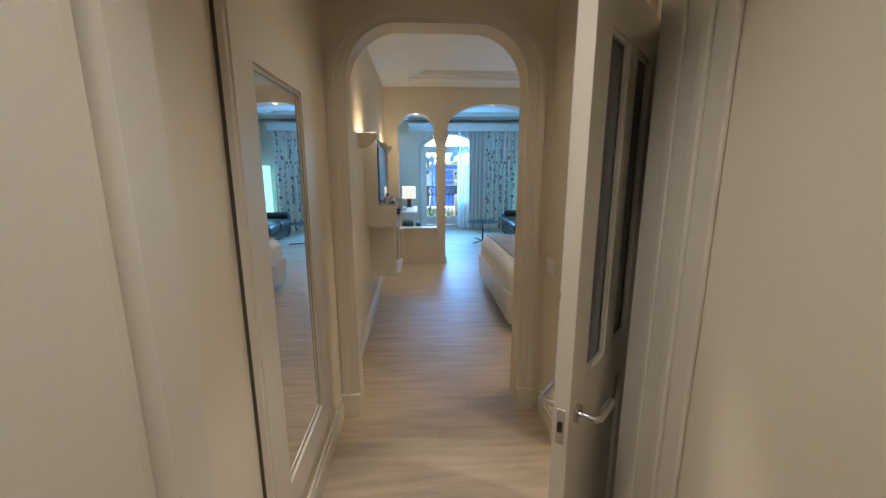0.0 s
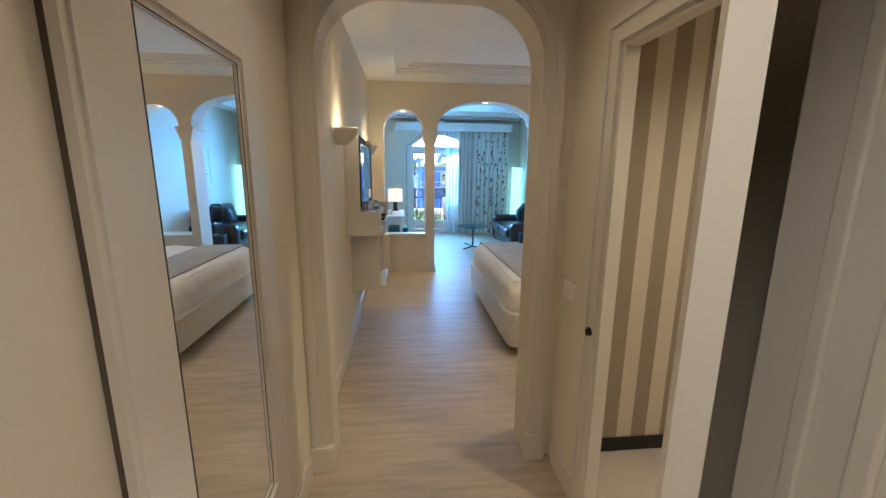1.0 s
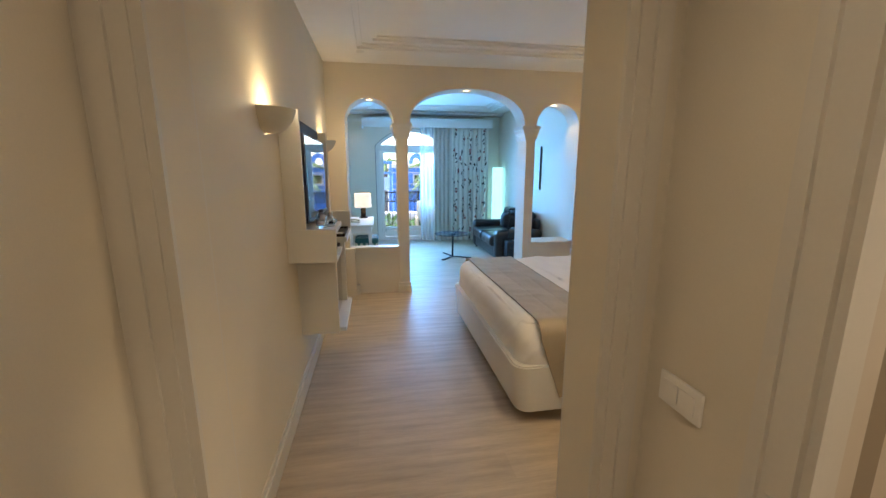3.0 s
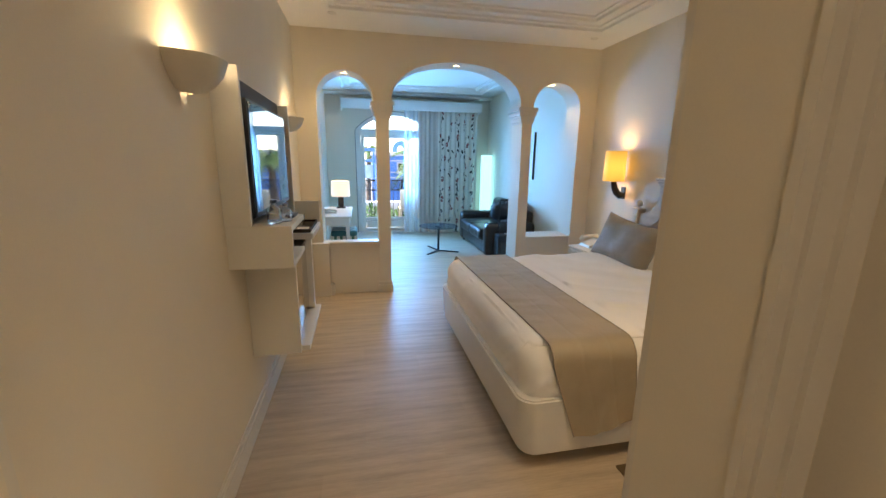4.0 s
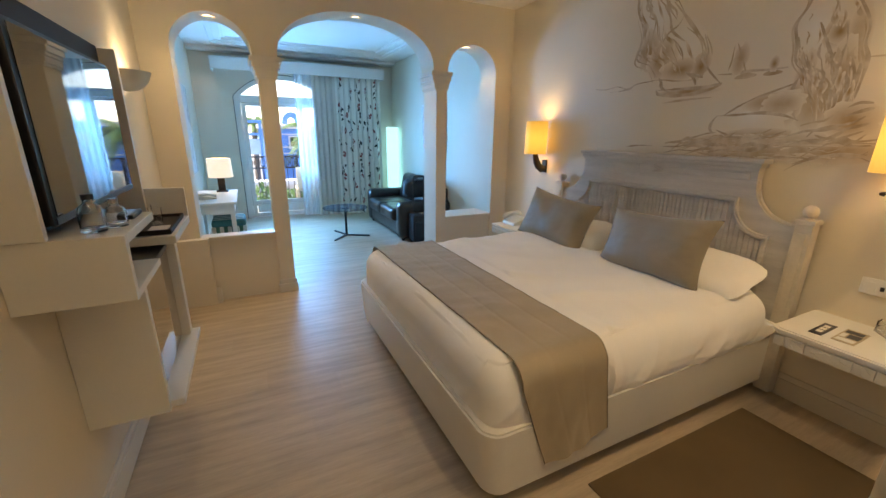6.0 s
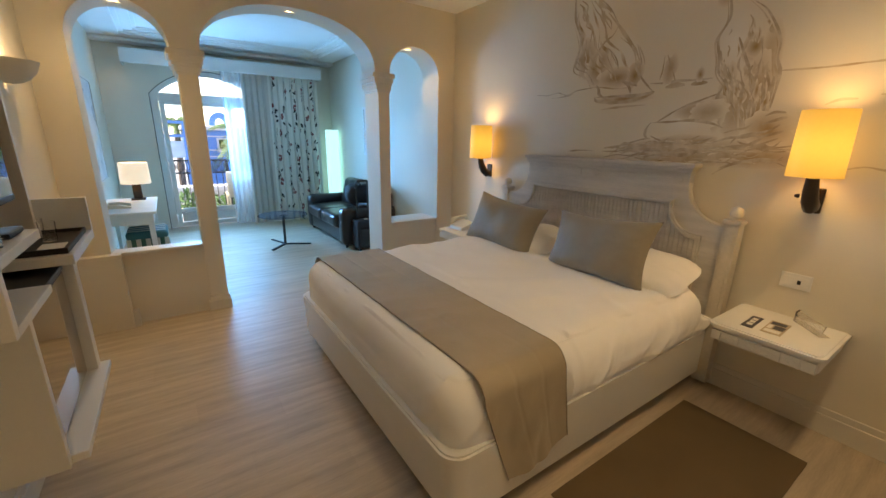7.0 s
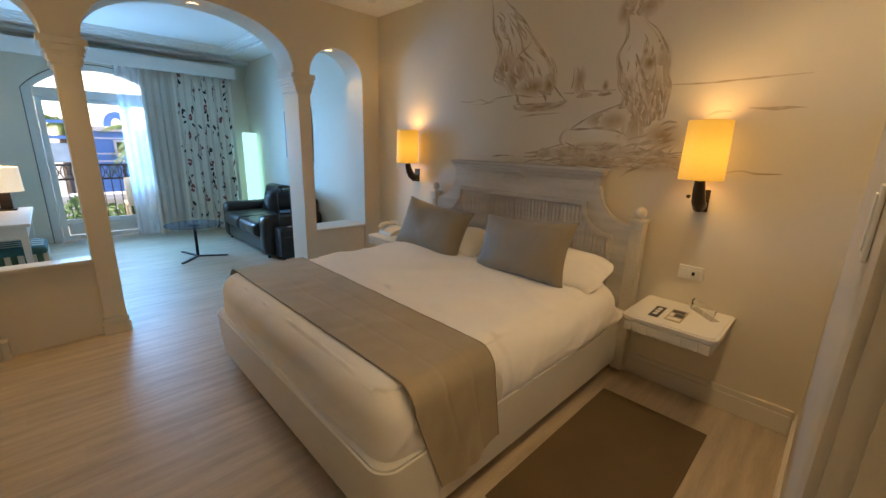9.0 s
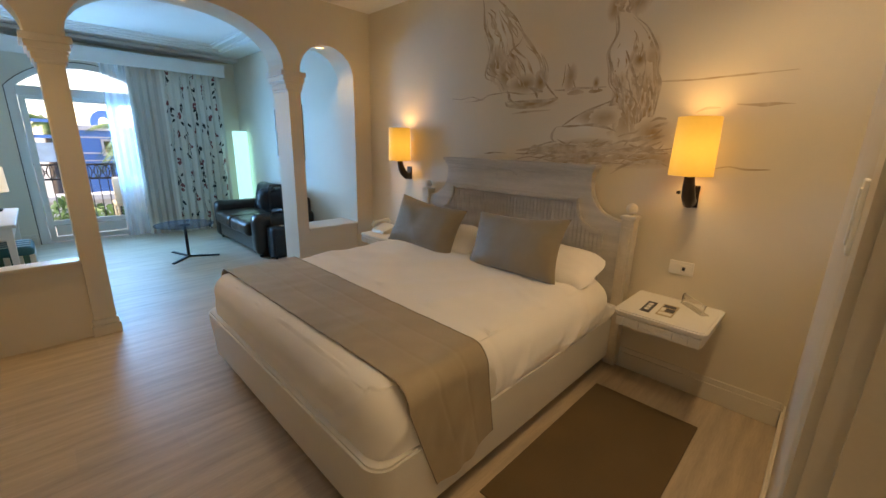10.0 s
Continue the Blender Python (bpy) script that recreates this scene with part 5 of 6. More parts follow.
# ---- television wall ----
def tv_wall_unit():
    t = thing("media_wall", (LX, 4.9, 1.5), "dark wood television panel between white uprights", "wall panel")
    part("upright", boxed(LX + 0.001, -0.29, 4.358, 4.384, 1.207, 1.912, bevel=0.002), M_WHITE, t)
    part("upright", boxed(LX + 0.001, -0.27, 5.47, 5.50, 1.032, 1.878, bevel=0.002), M_WHITE, t)
    part("back_panel", boxed(LX + 0.001, -0.335, 4.385, 5.469, 1.207, 1.885, bevel=0.002), M_DARKWOOD, t, "dark stained wooden back panel")
    tv = thing("television", (-0.3, 4.88, 1.25), "flat black television with a glossy screen reflecting the window", "television")
    part("casing", soft_box(-0.332, -0.28, 4.42, 5.345, 1.235, 1.79, 0.008, 10, 10, 3), M_BLACK, tv, smooth=True)
    part("screen", boxed(-0.281, -0.2785, 4.445, 5.333, 1.262, 1.776), M_SCREEN, tv, "glossy black screen")
    part("bezel", boxed(-0.280, -0.276, 4.43, 5.335, 1.239, 1.260, bevel=0.001), M_BLACK, tv)

    s = thing("tv_shelf", (LX, 4.55, 1.0), "white lacquered box shelf under the television", "shelf")
    part("end_panel", boxed(LX + 0.001, -0.115, 4.365, 4.395, 0.998, 1.206, bevel=0.002), M_WHITE, s)
    part("top", boxed(LX + 0.001, -0.115, 4.396, 4.785, 1.176, 1.206, bevel=0.002), M_WHITE, s)
    part("bottom", boxed(LX + 0.001, -0.115, 4.396, 4.76, 0.998, 1.024, bevel=0.002), M_WHITE, s)
    part("back", boxed(LX + 0.001, LX + 0.012, 4.396, 5.46, 1.025, 1.175), M_WHITE, s)

    c = thing("minibar_cabinet", (LX, 4.95, 0.42), "white wall-hung minibar cabinet with a mirrored door", "cabinet")
    part("side_panel", boxed(LX + 0.001, -0.15, 4.612, 4.642, 0.42, 0.997, bevel=0.002), M_WHITE, c)
    part("side_panel", boxed(LX + 0.001, -0.14, 5.26, 5.325, 0.451, 0.99, bevel=0.002), M_WHITE, c)
    part("base_plate", boxed(LX + 0.001, -0.104, 4.643, 5.335, 0.42, 0.45, bevel=0.003), M_WHITE, c)
    part("back", boxed(LX + 0.001, LX + 0.015, 4.643, 5.259, 0.451, 0.99), M_WHITE, c)
    d = part("door", boxed(-0.205, -0.18, 4.652, 5.255, 0.455, 0.945, bevel=0.002), M_BLACK, c, "black framed door")
    part("mirror_pane", boxed(-0.181, -0.177, 4.675, 5.245, 0.465, 0.935), mat("tinted_mirror", (0.55, 0.5, 0.44), 0.04, 1.0, vary=0.02, bump=0), d, "mirrored door pane")
    part("fridge_top", boxed(LX + 0.02, -0.17, 4.652, 5.235, 0.95, 0.97, bevel=0.004), M_BLACK, c, "black top of the small fridge")

    k = thing("counter_shelf", (LX, 5.4, 0.99), "white counter shelf with a raised end board and a tray", "shelf")
    part("slab", boxed(LX + 0.001, -0.107, 5.12, 5.66, 0.991, 1.031, bevel=0.003), M_WHITE, k)
    part("end_board", boxed(LX + 0.001, -0.107, 5.635, 5.66, 1.032, 1.197, bevel=0.002), M_WHITE, k)


def bottle(x, y, z, r, h, cap):
    t = thing("glass_bottle", (x, y, z), "clear stoppered glass bottle standing on the white shelf", "bottle", group="bottles on the shelf")
    prof = [(0.001, 0), (r, 0.0), (r * 1.02, 0.01), (r, h * 0.55), (r * 0.85, h * 0.66), (r * 0.45, h * 0.76), (r * 0.4, h * 0.86), (r * 0.36, h * 0.86), (r * 0.38, h * 0.76), (r * 0.75, h * 0.65), (r * 0.9, h * 0.5), (r * 0.9, 0.012), (0.001, 0.010)]
    part("body", lathe(bmesh.new(), prof, (x, y, z), 20), M_GLASS, t, smooth=True)
    part("cap", lathe(bmesh.new(), [(0.001, h * 0.86), (r * 0.5, h * 0.86), (r * 0.5, h), (0.001, h)], (x, y, z), 16), cap, t, "screw cap", smooth=True)


def tumbler(x, y, z, r=0.03, h=0.085):
    bm = lathe(bmesh.new(), [(0.001, 0), (r * 0.85, 0), (r, h), (r * 0.93, h), (r * 0.8, 0.008), (0.001, 0.008)], (x, y, z), 20)
    solid("drinking_glass", bm, M_GLASS, "clear drinking glass on the tray", "glass", smooth=True, group="glasses on the tray")


tv_wall_unit()
bottle(-0.21, 4.47, 1.207, 0.033, 0.115, M_BLACK)
bottle(-0.165, 4.53, 1.207, 0.029, 0.09, M_STEEL)
solid("remote_control", soft_box(-0.19, -0.14, 4.62, 4.76, 1.207, 1.225, 0.006, 6, 8, 2), M_BLACK, "black television remote control on the shelf", "remote", smooth=True)
_t = thing("serving_tray", (-0.25, 5.37, 1.032), "dark wooden serving tray on the counter", "tray")
part("base", boxed(-0.37, -0.125, 5.15, 5.60, 1.032, 1.041, bevel=0.002), M_DARKWOOD, _t)
_b = strip(bmesh.new(), [(-0.362, 5.158), (-0.362, 5.592), (-0.133, 5.592), (-0.133, 5.158), (-0.362, 5.158)], [(-0.37, 5.15), (-0.37, 5.60), (-0.125, 5.60), (-0.125, 5.15), (-0.37, 5.15)], "z", 1.041, 1.056)
part("rim", _b, M_DARKWOOD, _t)
tumbler(-0.22, 5.40, 1.0415)
tumbler(-0.28, 5.50, 1.0415)
solid("folded_card", boxed(-0.23, -0.15, 5.19, 5.32, 1.0415, 1.045), M_PAPER, "printed cream card lying on the tray", "card")


# ---- on the nightstands ----
def leaflet(x, y, w, d, rot, colour, label, bars):
    t = thing("leaflet", (x, y, NS_TOP + 0.001), label, "leaflet", group="leaflets")
    m = pose(x, y, NS_TOP + 0.001, 0, 0, rot)
    bm = boxed(-w / 2, w / 2, -d / 2, d / 2, 0, 0.003)
    bm.transform(m)
    part("sheet", bm, colour, t)
    for a0, a1, b0, b1, mm in bars:
        bm = boxed(a0, a1, b0, b1, 0.0032, 0.0036)
        bm.transform(m)
        part("printed_block", bm, mm, t)


leaflet(2.729, 3.688, 0.19, 0.05, 2, M_INK, "dark leaflet with a pale row of blocks on the nightstand", [(-0.06, -0.025, -0.012, 0.012, M_PAPER), (-0.015, 0.02, -0.012, 0.012, M_PAPER), (0.03, 0.065, -0.012, 0.012, M_PAPER)])
leaflet(2.744, 3.59, 0.20, 0.082, 2, M_CANVAS, "cream leaflet with a dark picture on the nightstand", [(-0.085, -0.045, -0.033, 0.033, M_PAPER), (-0.03, 0.03, -0.035, 0.01, M_INK), (0.04, 0.085, -0.03, 0.034, M_INK), (-0.03, 0.03, 0.016, 0.035, M_PAPER)])


def card_stand():
    t = thing("card_holder", (2.90, 3.50, NS_TOP), "clear acrylic card holder with a chrome clip on the nightstand", "card holder")
    z = NS_TOP + 0.001
    m = pose(2.885, 3.497, 0, 0, 0, -45)

    def put(bm):
        bm.transform(m)
        return bm
    part("sheet", put(prism(bmesh.new(), [(-0.012, z), (-0.009, z), (0.008, z + 0.06), (0.005, z + 0.06)], "y", -0.10, 0.10)), M_ACRYLIC, t, "clear acrylic sheet")
    part("foot", put(boxed(-0.012, 0.035, -0.10, 0.10, z, z + 0.003)), M_ACRYLIC, t, "clear acrylic foot")
    part("edge", put(prism(bmesh.new(), [(-0.013, z), (-0.008, z), (0.009, z + 0.061), (0.004, z + 0.061)], "y", -0.1, -0.097)), M_STEEL, t, "dull cut edge")
    part("rim", put(boxed(0.004, 0.0075, -0.097, 0.1, z + 0.0605, z + 0.0625)), M_PHONE, t, "pale upper rim")
    bm = tube(bmesh.new(), [(0.0, 0.104, z), (0.0, 0.104, z + 0.05), (0.006, 0.094, z + 0.064)], 0.004, 8)
    tube(bm, [(0.0, 0.104, z + 0.03), (0.0, 0.088, z + 0.032)], 0.004, 8)
    part("clip", put(bm), M_BRONZE, t, "small dark wire clip")


card_stand()


def telephone():
    t = thing("telephone", (2.80, 6.30, NS_TOP), "cream corded desk telephone on the nightstand", "telephone")
    bm = prism(bmesh.new(), [(2.69, 0.536), (2.89, 0.536), (2.89, 0.60), (2.85, 0.605), (2.70, 0.562)], "y", 6.22, 6.42)
    part("base", bm, M_PHONE, t)
    bm = tube(bmesh.new(), [(2.69, 6.39, 0.60), (2.705, 6.39, 0.628), (2.76, 6.39, 0.642), (2.82, 6.39, 0.645), (2.88, 6.39, 0.64), (2.895, 6.39, 0.615)], [0.022, 0.024, 0.015, 0.015, 0.024, 0.022], 10)
    part("handset", bm, M_PHONE, t, smooth=True)
    for ob in t.children_recursive:
        ob.data.transform(Matrix.Translation((-0.02, 0, 0.056)))


telephone()


# ---- sitting area ----
def sofa():
    t = thing("sofa", (2.5, 9.3, 0), "black leather two-seat sofa with padded arms", "sofa")
    x0, x1, y0, y1 = 2.09, 2.94, 8.14, 9.86
    part("base", soft_box(x0 + 0.05, x1, y0 + 0.04, y1 - 0.04, 0.06, 0.27, 0.03, 10, 12, 4), M_LEATHER, t, smooth=True)
    for y in (y0, y1 - 0.22):
        part("arm", soft_box(x0 + 0.02, x1, y, y + 0.22, 0.03, 0.575, 0.08, 16, 8, 10, wob=0.006), M_LEATHER, t, "padded leather arm", smooth=True)
    ym = (y0 + y1) / 2
    for a, b in ((y0 + 0.225, ym - 0.004), (ym + 0.004, y1 - 0.225)):
        part("seat_cushion", soft_box(x0 - 0.02, x1 - 0.22, a, b, 0.26, 0.45, 0.06, 14, 14, 6, wob=0.012, seed=a), M_LEATHER, t, smooth=True)
        bm = soft_box(-0.11, 0.11, a, b, -0.24, 0.24, 0.09, 8, 14, 12, wob=0.014, seed=b)
        bm.transform(pose(x1 - 0.17, 0, 0.62, 0, 12, 0))
        part("back_cushion", bm, M_LEATHER, t, smooth=True)
    part("back", soft_box(x1 - 0.12, x1, y0 + 0.1, y1 - 0.1, 0.1, 0.74, 0.05, 6, 12, 8), M_LEATHER, t, smooth=True)
    for x in (x0 + 0.1, x1 - 0.1):
        for y in (y0 + 0.1, y1 - 0.1):
            part("foot", lathe(bmesh.new(), [(0.02, 0), (0.025, 0.06)], (x, y, 0), 10), M_BLACK, t)


def suitcase():
    t = thing("suitcase", (2.42, 8.13, 0), "small black upright cabin suitcase with a raised handle", "suitcase")
    part("shell", soft_box(2.27, 2.58, 8.03, 8.25, 0.04, 0.43, 0.03, 10, 8, 10, wob=0.003), M_STEELBLUE, t, smooth=True)
    part("front_pocket", soft_box(2.295, 2.555, 8.005, 8.045, 0.08, 0.33, 0.018, 8, 4, 8), M_STEELBLUE, t, smooth=True)
    bm = tube(bmesh.new(), [(2.345, 8.22, 0.42), (2.345, 8.22, 0.915), (2.36, 8.22, 0.94), (2.49, 8.22, 0.94), (2.505, 8.22, 0.915), (2.505, 8.22, 0.42)], 0.012, 8)
    part("pull_handle", bm, M_BLACK, t, "raised telescopic handle", smooth=True)
    part("grip", soft_box(2.345, 2.505, 8.205, 8.235, 0.925, 0.955, 0.01, 6, 3, 3), M_BLACK, t, smooth=True)
    part("name_tag", boxed(2.41, 2.46, 8.115, 8.16, 0.432, 0.436), M_PAPER, t, "white paper tag")
    for x in (2.31, 2.54):
        for y in (8.07, 8.22):
            part("wheel", lathe(bmesh.new(), [(0.001, -0.01), (0.02, -0.01), (0.02, 0.01), (0.001, 0.01)], (x, y, 0.02), 12, axis="x"), M_BLACK, t)
    for ob in t.children_recursive:
        ob.data.transform(Matrix.Translation((-0.045, -0.13, 0)))


def backpack():
    t = thing("backpack", (2.46, 8.42, 0.6), "soft black backpack resting on the sofa's arm", "backpack")
    part("body", soft_box(2.28, 2.72, 8.30, 8.56, 0.585, 0.87, 0.10, 12, 10, 10, wob=0.02, scale=6), M_STEELBLUE, t, smooth=True)
    part("strap", tube(bmesh.new(), [(2.36, 8.33, 0.74), (2.38, 8.30, 0.83), (2.46, 8.33, 0.87), (2.52, 8.39, 0.83)], 0.012, 6), M_BLACK, t, smooth=True)


def coffee_table():
    t = thing("coffee_table", (1.50, 8.86, 0), "round smoked-glass side table on a black steel three-legged foot", "table")
    c = (1.50, 8.86, 0)
    part("tabletop", lathe(bmesh.new(), [(0.001, 0.423), (0.325, 0.423), (0.33, 0.427), (0.33, 0.431), (0.325, 0.435), (0.001, 0.435)], c, 40), M_SMOKE, t, "round smoked glass top", smooth=True)
    part("stem", lathe(bmesh.new(), [(0.018, 0.02), (0.018, 0.408), (0.06, 0.413), (0.06, 0.423)], c, 14), M_IRON, t, smooth=True)
    for a in (108, 230, -30):
        bm = boxed(0.0, 0.36, -0.018, 0.018, 0.003, 0.018, bevel=0.003)
        bm.transform(pose(*c, 0, 0, a))
        part("foot", bm, M_IRON, t)


def desk():
    t = thing("writing_desk", (-0.16, 8.6, 0), "white painted writing desk against the wall", "desk")
    x0, x1, y0, y1 = LX + 0.002, 0.085, 7.95, 9.12
    part("top", boxed(x0, x1, y0, y1, 0.715, 0.745, bevel=0.005), M_WHITE, t)
    bm = boxed(x0 + 0.03, x1 - 0.03, y0 + 0.03, y0 + 0.05, 0.615, 0.715)
    box(bm, x0 + 0.03, x1 - 0.03, y1 - 0.05, y1 - 0.03, 0.615, 0.715)
    box(bm, x1 - 0.05, x1 - 0.03, y0 + 0.05, y1 - 0.05, 0.615, 0.715)
    part("apron", bm, M_WHITE, t)
    for x in (x0 + 0.03, x1 - 0.08):
        for y in (y0 + 0.03, y1 - 0.08):
            bm = boxed(x, x + 0.05, y, y + 0.05, 0, 0.615, bevel=0.003)
            for v in bm.verts:
                if v.co.z < 0.3:
                    v.co.x += 0.01 * (1 if v.co.x < x + 0.025 else -1)
                    v.co.y += 0.01 * (1 if v.co.y < y + 0.025 else -1)
            part("leg", bm, M_WHITE, t)


def desk_lamp():
    x, y = -0.09, 8.95
    t = thing("table_lamp", (x, y, 0.746), "lit table lamp with cream shade and dark square stem", "table lamp")
    part("foot", boxed(x - 0.07, x + 0.07, y - 0.07, y + 0.07, 0.746, 0.762, bevel=0.004), M_DARKWOOD, t)
    part("stem", boxed(x - 0.042, x + 0.042, y - 0.042, y + 0.042, 0.762, 0.94, bevel=0.005), M_DARKWOOD, t, "dark square stem")
    bm = lathe(bmesh.new(), [(0.148, 0.935), (0.14, 1.175)], (x, y, 0), 32)
    bmesh.ops.delete(bm, geom=[f for f in bm.faces if abs(f.normal.z) > 0.9], context="FACES_ONLY")
    bmesh.ops.solidify(bm, geom=bm.faces[:], thickness=0.002)
    part("shade", bm, M_SHADE2, t, "glowing cream fabric shade", smooth=True)
    lamp("table_lamp_light", "POINT", (x, y, 1.05), 2.0, WARM, 0.03)


def stool():
    t = thing("stool", (-0.05, 8.3, 0), "low upholstered stool in green and cream stripes", "stool")
    x0, x1, y0, y1 = -0.21, 0.155, 8.06, 8.48
    part("seat", soft_box(x0, x1, y0, y1, 0.435, 0.52, 0.035, 12, 12, 5), M_TEAL, t, "padded teal striped top", smooth=True)
    n = 9
    for k in range(n):
        a, b = x0 + (x1 - x0) * k / n, x0 + (x1 - x0) * (k + 1) / n
        part("skirt_stripe", boxed(a + 0.001, b - 0.001, y0 + 0.004, y1 - 0.004, 0.14, 0.445, bevel=0.004), M_GREEN if k % 2 else M_CREAMCLOTH, t)
    for k in range(4):
        yy = y0 + 0.05 + k * 0.1
        part("top_stripe", soft_box(x0 + 0.02, x1 - 0.02, yy, yy + 0.035, 0.513, 0.524, 0.004, 8, 3, 2), M_CREAMCLOTH, t)
    for x in (x0 + 0.03, x1 - 0.03):
        for y in (y0 + 0.03, y1 - 0.03):
            part("leg", lathe(bmesh.new(), [(0.015, 0), (0.02, 0.14)], (x, y, 0), 10), M_DARKWOOD, t)


def floor_lamp():
    t = thing("floor_lamp", (2.80, 10.42, 0), "tall square paper floor lamp, softly lit, in the corner", "floor lamp")
    part("shade", boxed(2.72, 2.90, 10.32, 10.50, 0.06, 1.63, bevel=0.004), glow("lit_paper_shade", (0.34, 0.86, 0.95, 1), 1.1), t, "white paper shade")
    part("base", boxed(2.71, 2.91, 10.31, 10.51, 0.0, 0.06, bevel=0.004), M_DARKWOOD, t)


def wall_picture(name, x, y0, y1, z0, z1, side, label, seed):
    t = thing(name, (x, (y0 + y1) / 2, (z0 + z1) / 2), label, "picture")
    s = side
    lo, hi = sorted((x + s * 0.001, x + s * 0.02))
    part("frame", strip(bmesh.new(), [(y0 + 0.02, z0 + 0.02), (y0 + 0.02, z1 - 0.02), (y1 - 0.02, z1 - 0.02), (y1 - 0.02, z0 + 0.02), (y0 + 0.02, z0 + 0.02)], [(y0, z0), (y0, z1), (y1, z1), (y1, z0), (y0, z0)], "x", lo, hi), M_TRIM, t)
    lo, hi = sorted((x + s * 0.001, x + s * 0.012))
    art = mat("pale_blue_painting", (0.66, 0.71, 0.73), 0.6, vary=0.25, scale=3.5, bump=0.1, grain=12)
    n, l = art.node_tree.nodes, art.node_tree.links
    bs = n["Principled BSDF"]
    src = bs.inputs["Base Color"].links[0].from_socket
    swirl, band, mx, geo = n.new("ShaderNodeTexNoise"), n.new("ShaderNodeMapRange"), n.new("ShaderNodeMix"), n.new("ShaderNodeNewGeometry")
    swirl.inputs["Scale"].default_value, swirl.inputs["Detail"].default_value, swirl.inputs["Distortion"].default_value = 2.2, 3, 2.4
    band.inputs["From Min"].default_value, band.inputs["From Max"].default_value, band.inputs["To Max"].default_value = 0.56, 0.7, 0.75
    mx.data_type = "RGBA"
    l.new(geo.outputs["Position"], swirl.inputs["Vector"])
    l.new(swirl.outputs["Fac"], band.inputs[0])
    l.new(band.outputs[0], mx.inputs["Factor"])
    l.new(src, mx.inputs[6])
    mx.inputs[7].default_value = (0.16, 0.2, 0.24, 1)
    l.new(mx.outputs[2], bs.inputs["Base Color"])
    part("painting", boxed(lo, hi, y0 + 0.02, y1 - 0.02, z0 + 0.02, z1 - 0.02), art, t, "pale blue-grey painting of soft shapes")


def phone_on_desk():
    t = thing("desk_telephone", (-0.25, 8.35, 0.745), "grey desk telephone on the white desk", "telephone")
    part("base", prism(bmesh.new(), [(-0.33, 0.746), (-0.13, 0.746), (-0.13, 0.76), (-0.33, 0.79)], "y", 8.27, 8.43), M_PHONE, t)
    part("handset", tube(bmesh.new(), [(-0.31, 8.30, 0.795), (-0.22, 8.30, 0.80), (-0.13, 8.30, 0.78)], [0.018, 0.013, 0.018], 8), M_PHONE, t, smooth=True)


sofa()
suitcase()
backpack()
coffee_table()
desk()
desk_lamp()
stool()
floor_lamp()
wall_picture("wall_picture", LX, 8.5, 9.6, 0.95, 2.1, 1, "pale blue painting in a thin ivory frame", 1)
phone_on_desk()
_t = thing("wall_print", (LIVX, 8.8, 1.6), "pale framed print with a dark edge above the sofa", "picture")
part("print", boxed(LIVX - 0.018, LIVX - 0.001, 8.41, 9.20, 1.265, 1.935), M_PAPER, _t)
part("frame", strip(bmesh.new(), [(8.41, 1.265), (8.41, 1.935), (9.20, 1.935), (9.20, 1.265), (8.41, 1.265)], [(8.38, 1.235), (8.38, 1.965), (9.23, 1.965), (9.23, 1.235), (8.38, 1.235)], "x", LIVX - 0.03, LIVX - 0.001), M_WHITE, _t)
part("edge", boxed(LIVX - 0.029, LIVX - 0.001, 8.372, 8.379, 1.235, 1.965), M_BRONZE, _t, "dark frame edge")
part("title_bar", boxed(LIVX - 0.020, LIVX - 0.0185, 8.95, 9.13, 1.43, 1.46), M_CANVAS, _t, "brown printed bar")


# ---- window, curtains ----
def balcony_door():
    t = thing("window_1", ((WX0 + WX1) / 2, BY + 0.12, 0), "white arched french balcony door with a fanlight", "window", kind="structure")
    y0, y1 = BY + 0.03, BY + 0.10
    yp = (y0 + y1) / 2
    full = segment_line(WX0, WX1, 2.09, 2.46, 0.0)
    part("window_frame", strip(bmesh.new(), segment_line(WX0 + 0.10, WX1 - 0.10, 2.10, 2.39, 0.0), full, "y", y0, y1), M_WHITE, t)
    part("transom", boxed(WX0 + 0.095, WX1 - 0.095, y0 - 0.006, y1 + 0.006, 1.995, 2.115, bevel=0.006), M_WHITE, t)
    edges = [WX0 + 0.10, 0.71, 1.22, WX1 - 0.10]
    for a, b in zip(edges, edges[1:]):
        leaf = part("door_leaf", bmesh_leaf(a, b, y0 + 0.005, y1 - 0.005), M_WHITE, t)
        p = part("pane", boxed(a + 0.07, b - 0.07, yp - 0.002, yp + 0.002, 0.31, 1.945), M_PANE, leaf, "clear glass pane")
        p.visible_shadow = False
        part("lower_panel", boxed(a + 0.08, b - 0.08, yp - 0.015, yp + 0.015, 0.09, 0.235, bevel=0.006), M_WHITE, leaf)
    fan = segment_line(WX0 + 0.10, WX1 - 0.10, 2.12, 2.39, 2.116)
    p = part("fanlight_pane", prism(bmesh.new(), fan, "y", yp - 0.002, yp + 0.002), M_PANE, t, "clear arched fanlight pane")
    p.visible_shadow = False
    part("handle", tube(bmesh.new(), [(0.715, y0, 1.0), (0.715, y0 - 0.04, 1.0), (0.715, y0 - 0.045, 0.9)], 0.008, 8), M_STEEL, t)
    # dark strip put in for the shadow in the gap outside the frame
    part("gap_shadow", strip(bmesh.new(), segment_line(WX0 + 0.001, WX1 - 0.001, 2.09, 2.459, 0), segment_line(WX0 - 0.008, WX1 + 0.008, 2.092, 2.468, 0), "y", BY - 0.004, BY - 0.001), M_BRONZE, t, "thin dark strip drawn as the shadow gap round the frame")


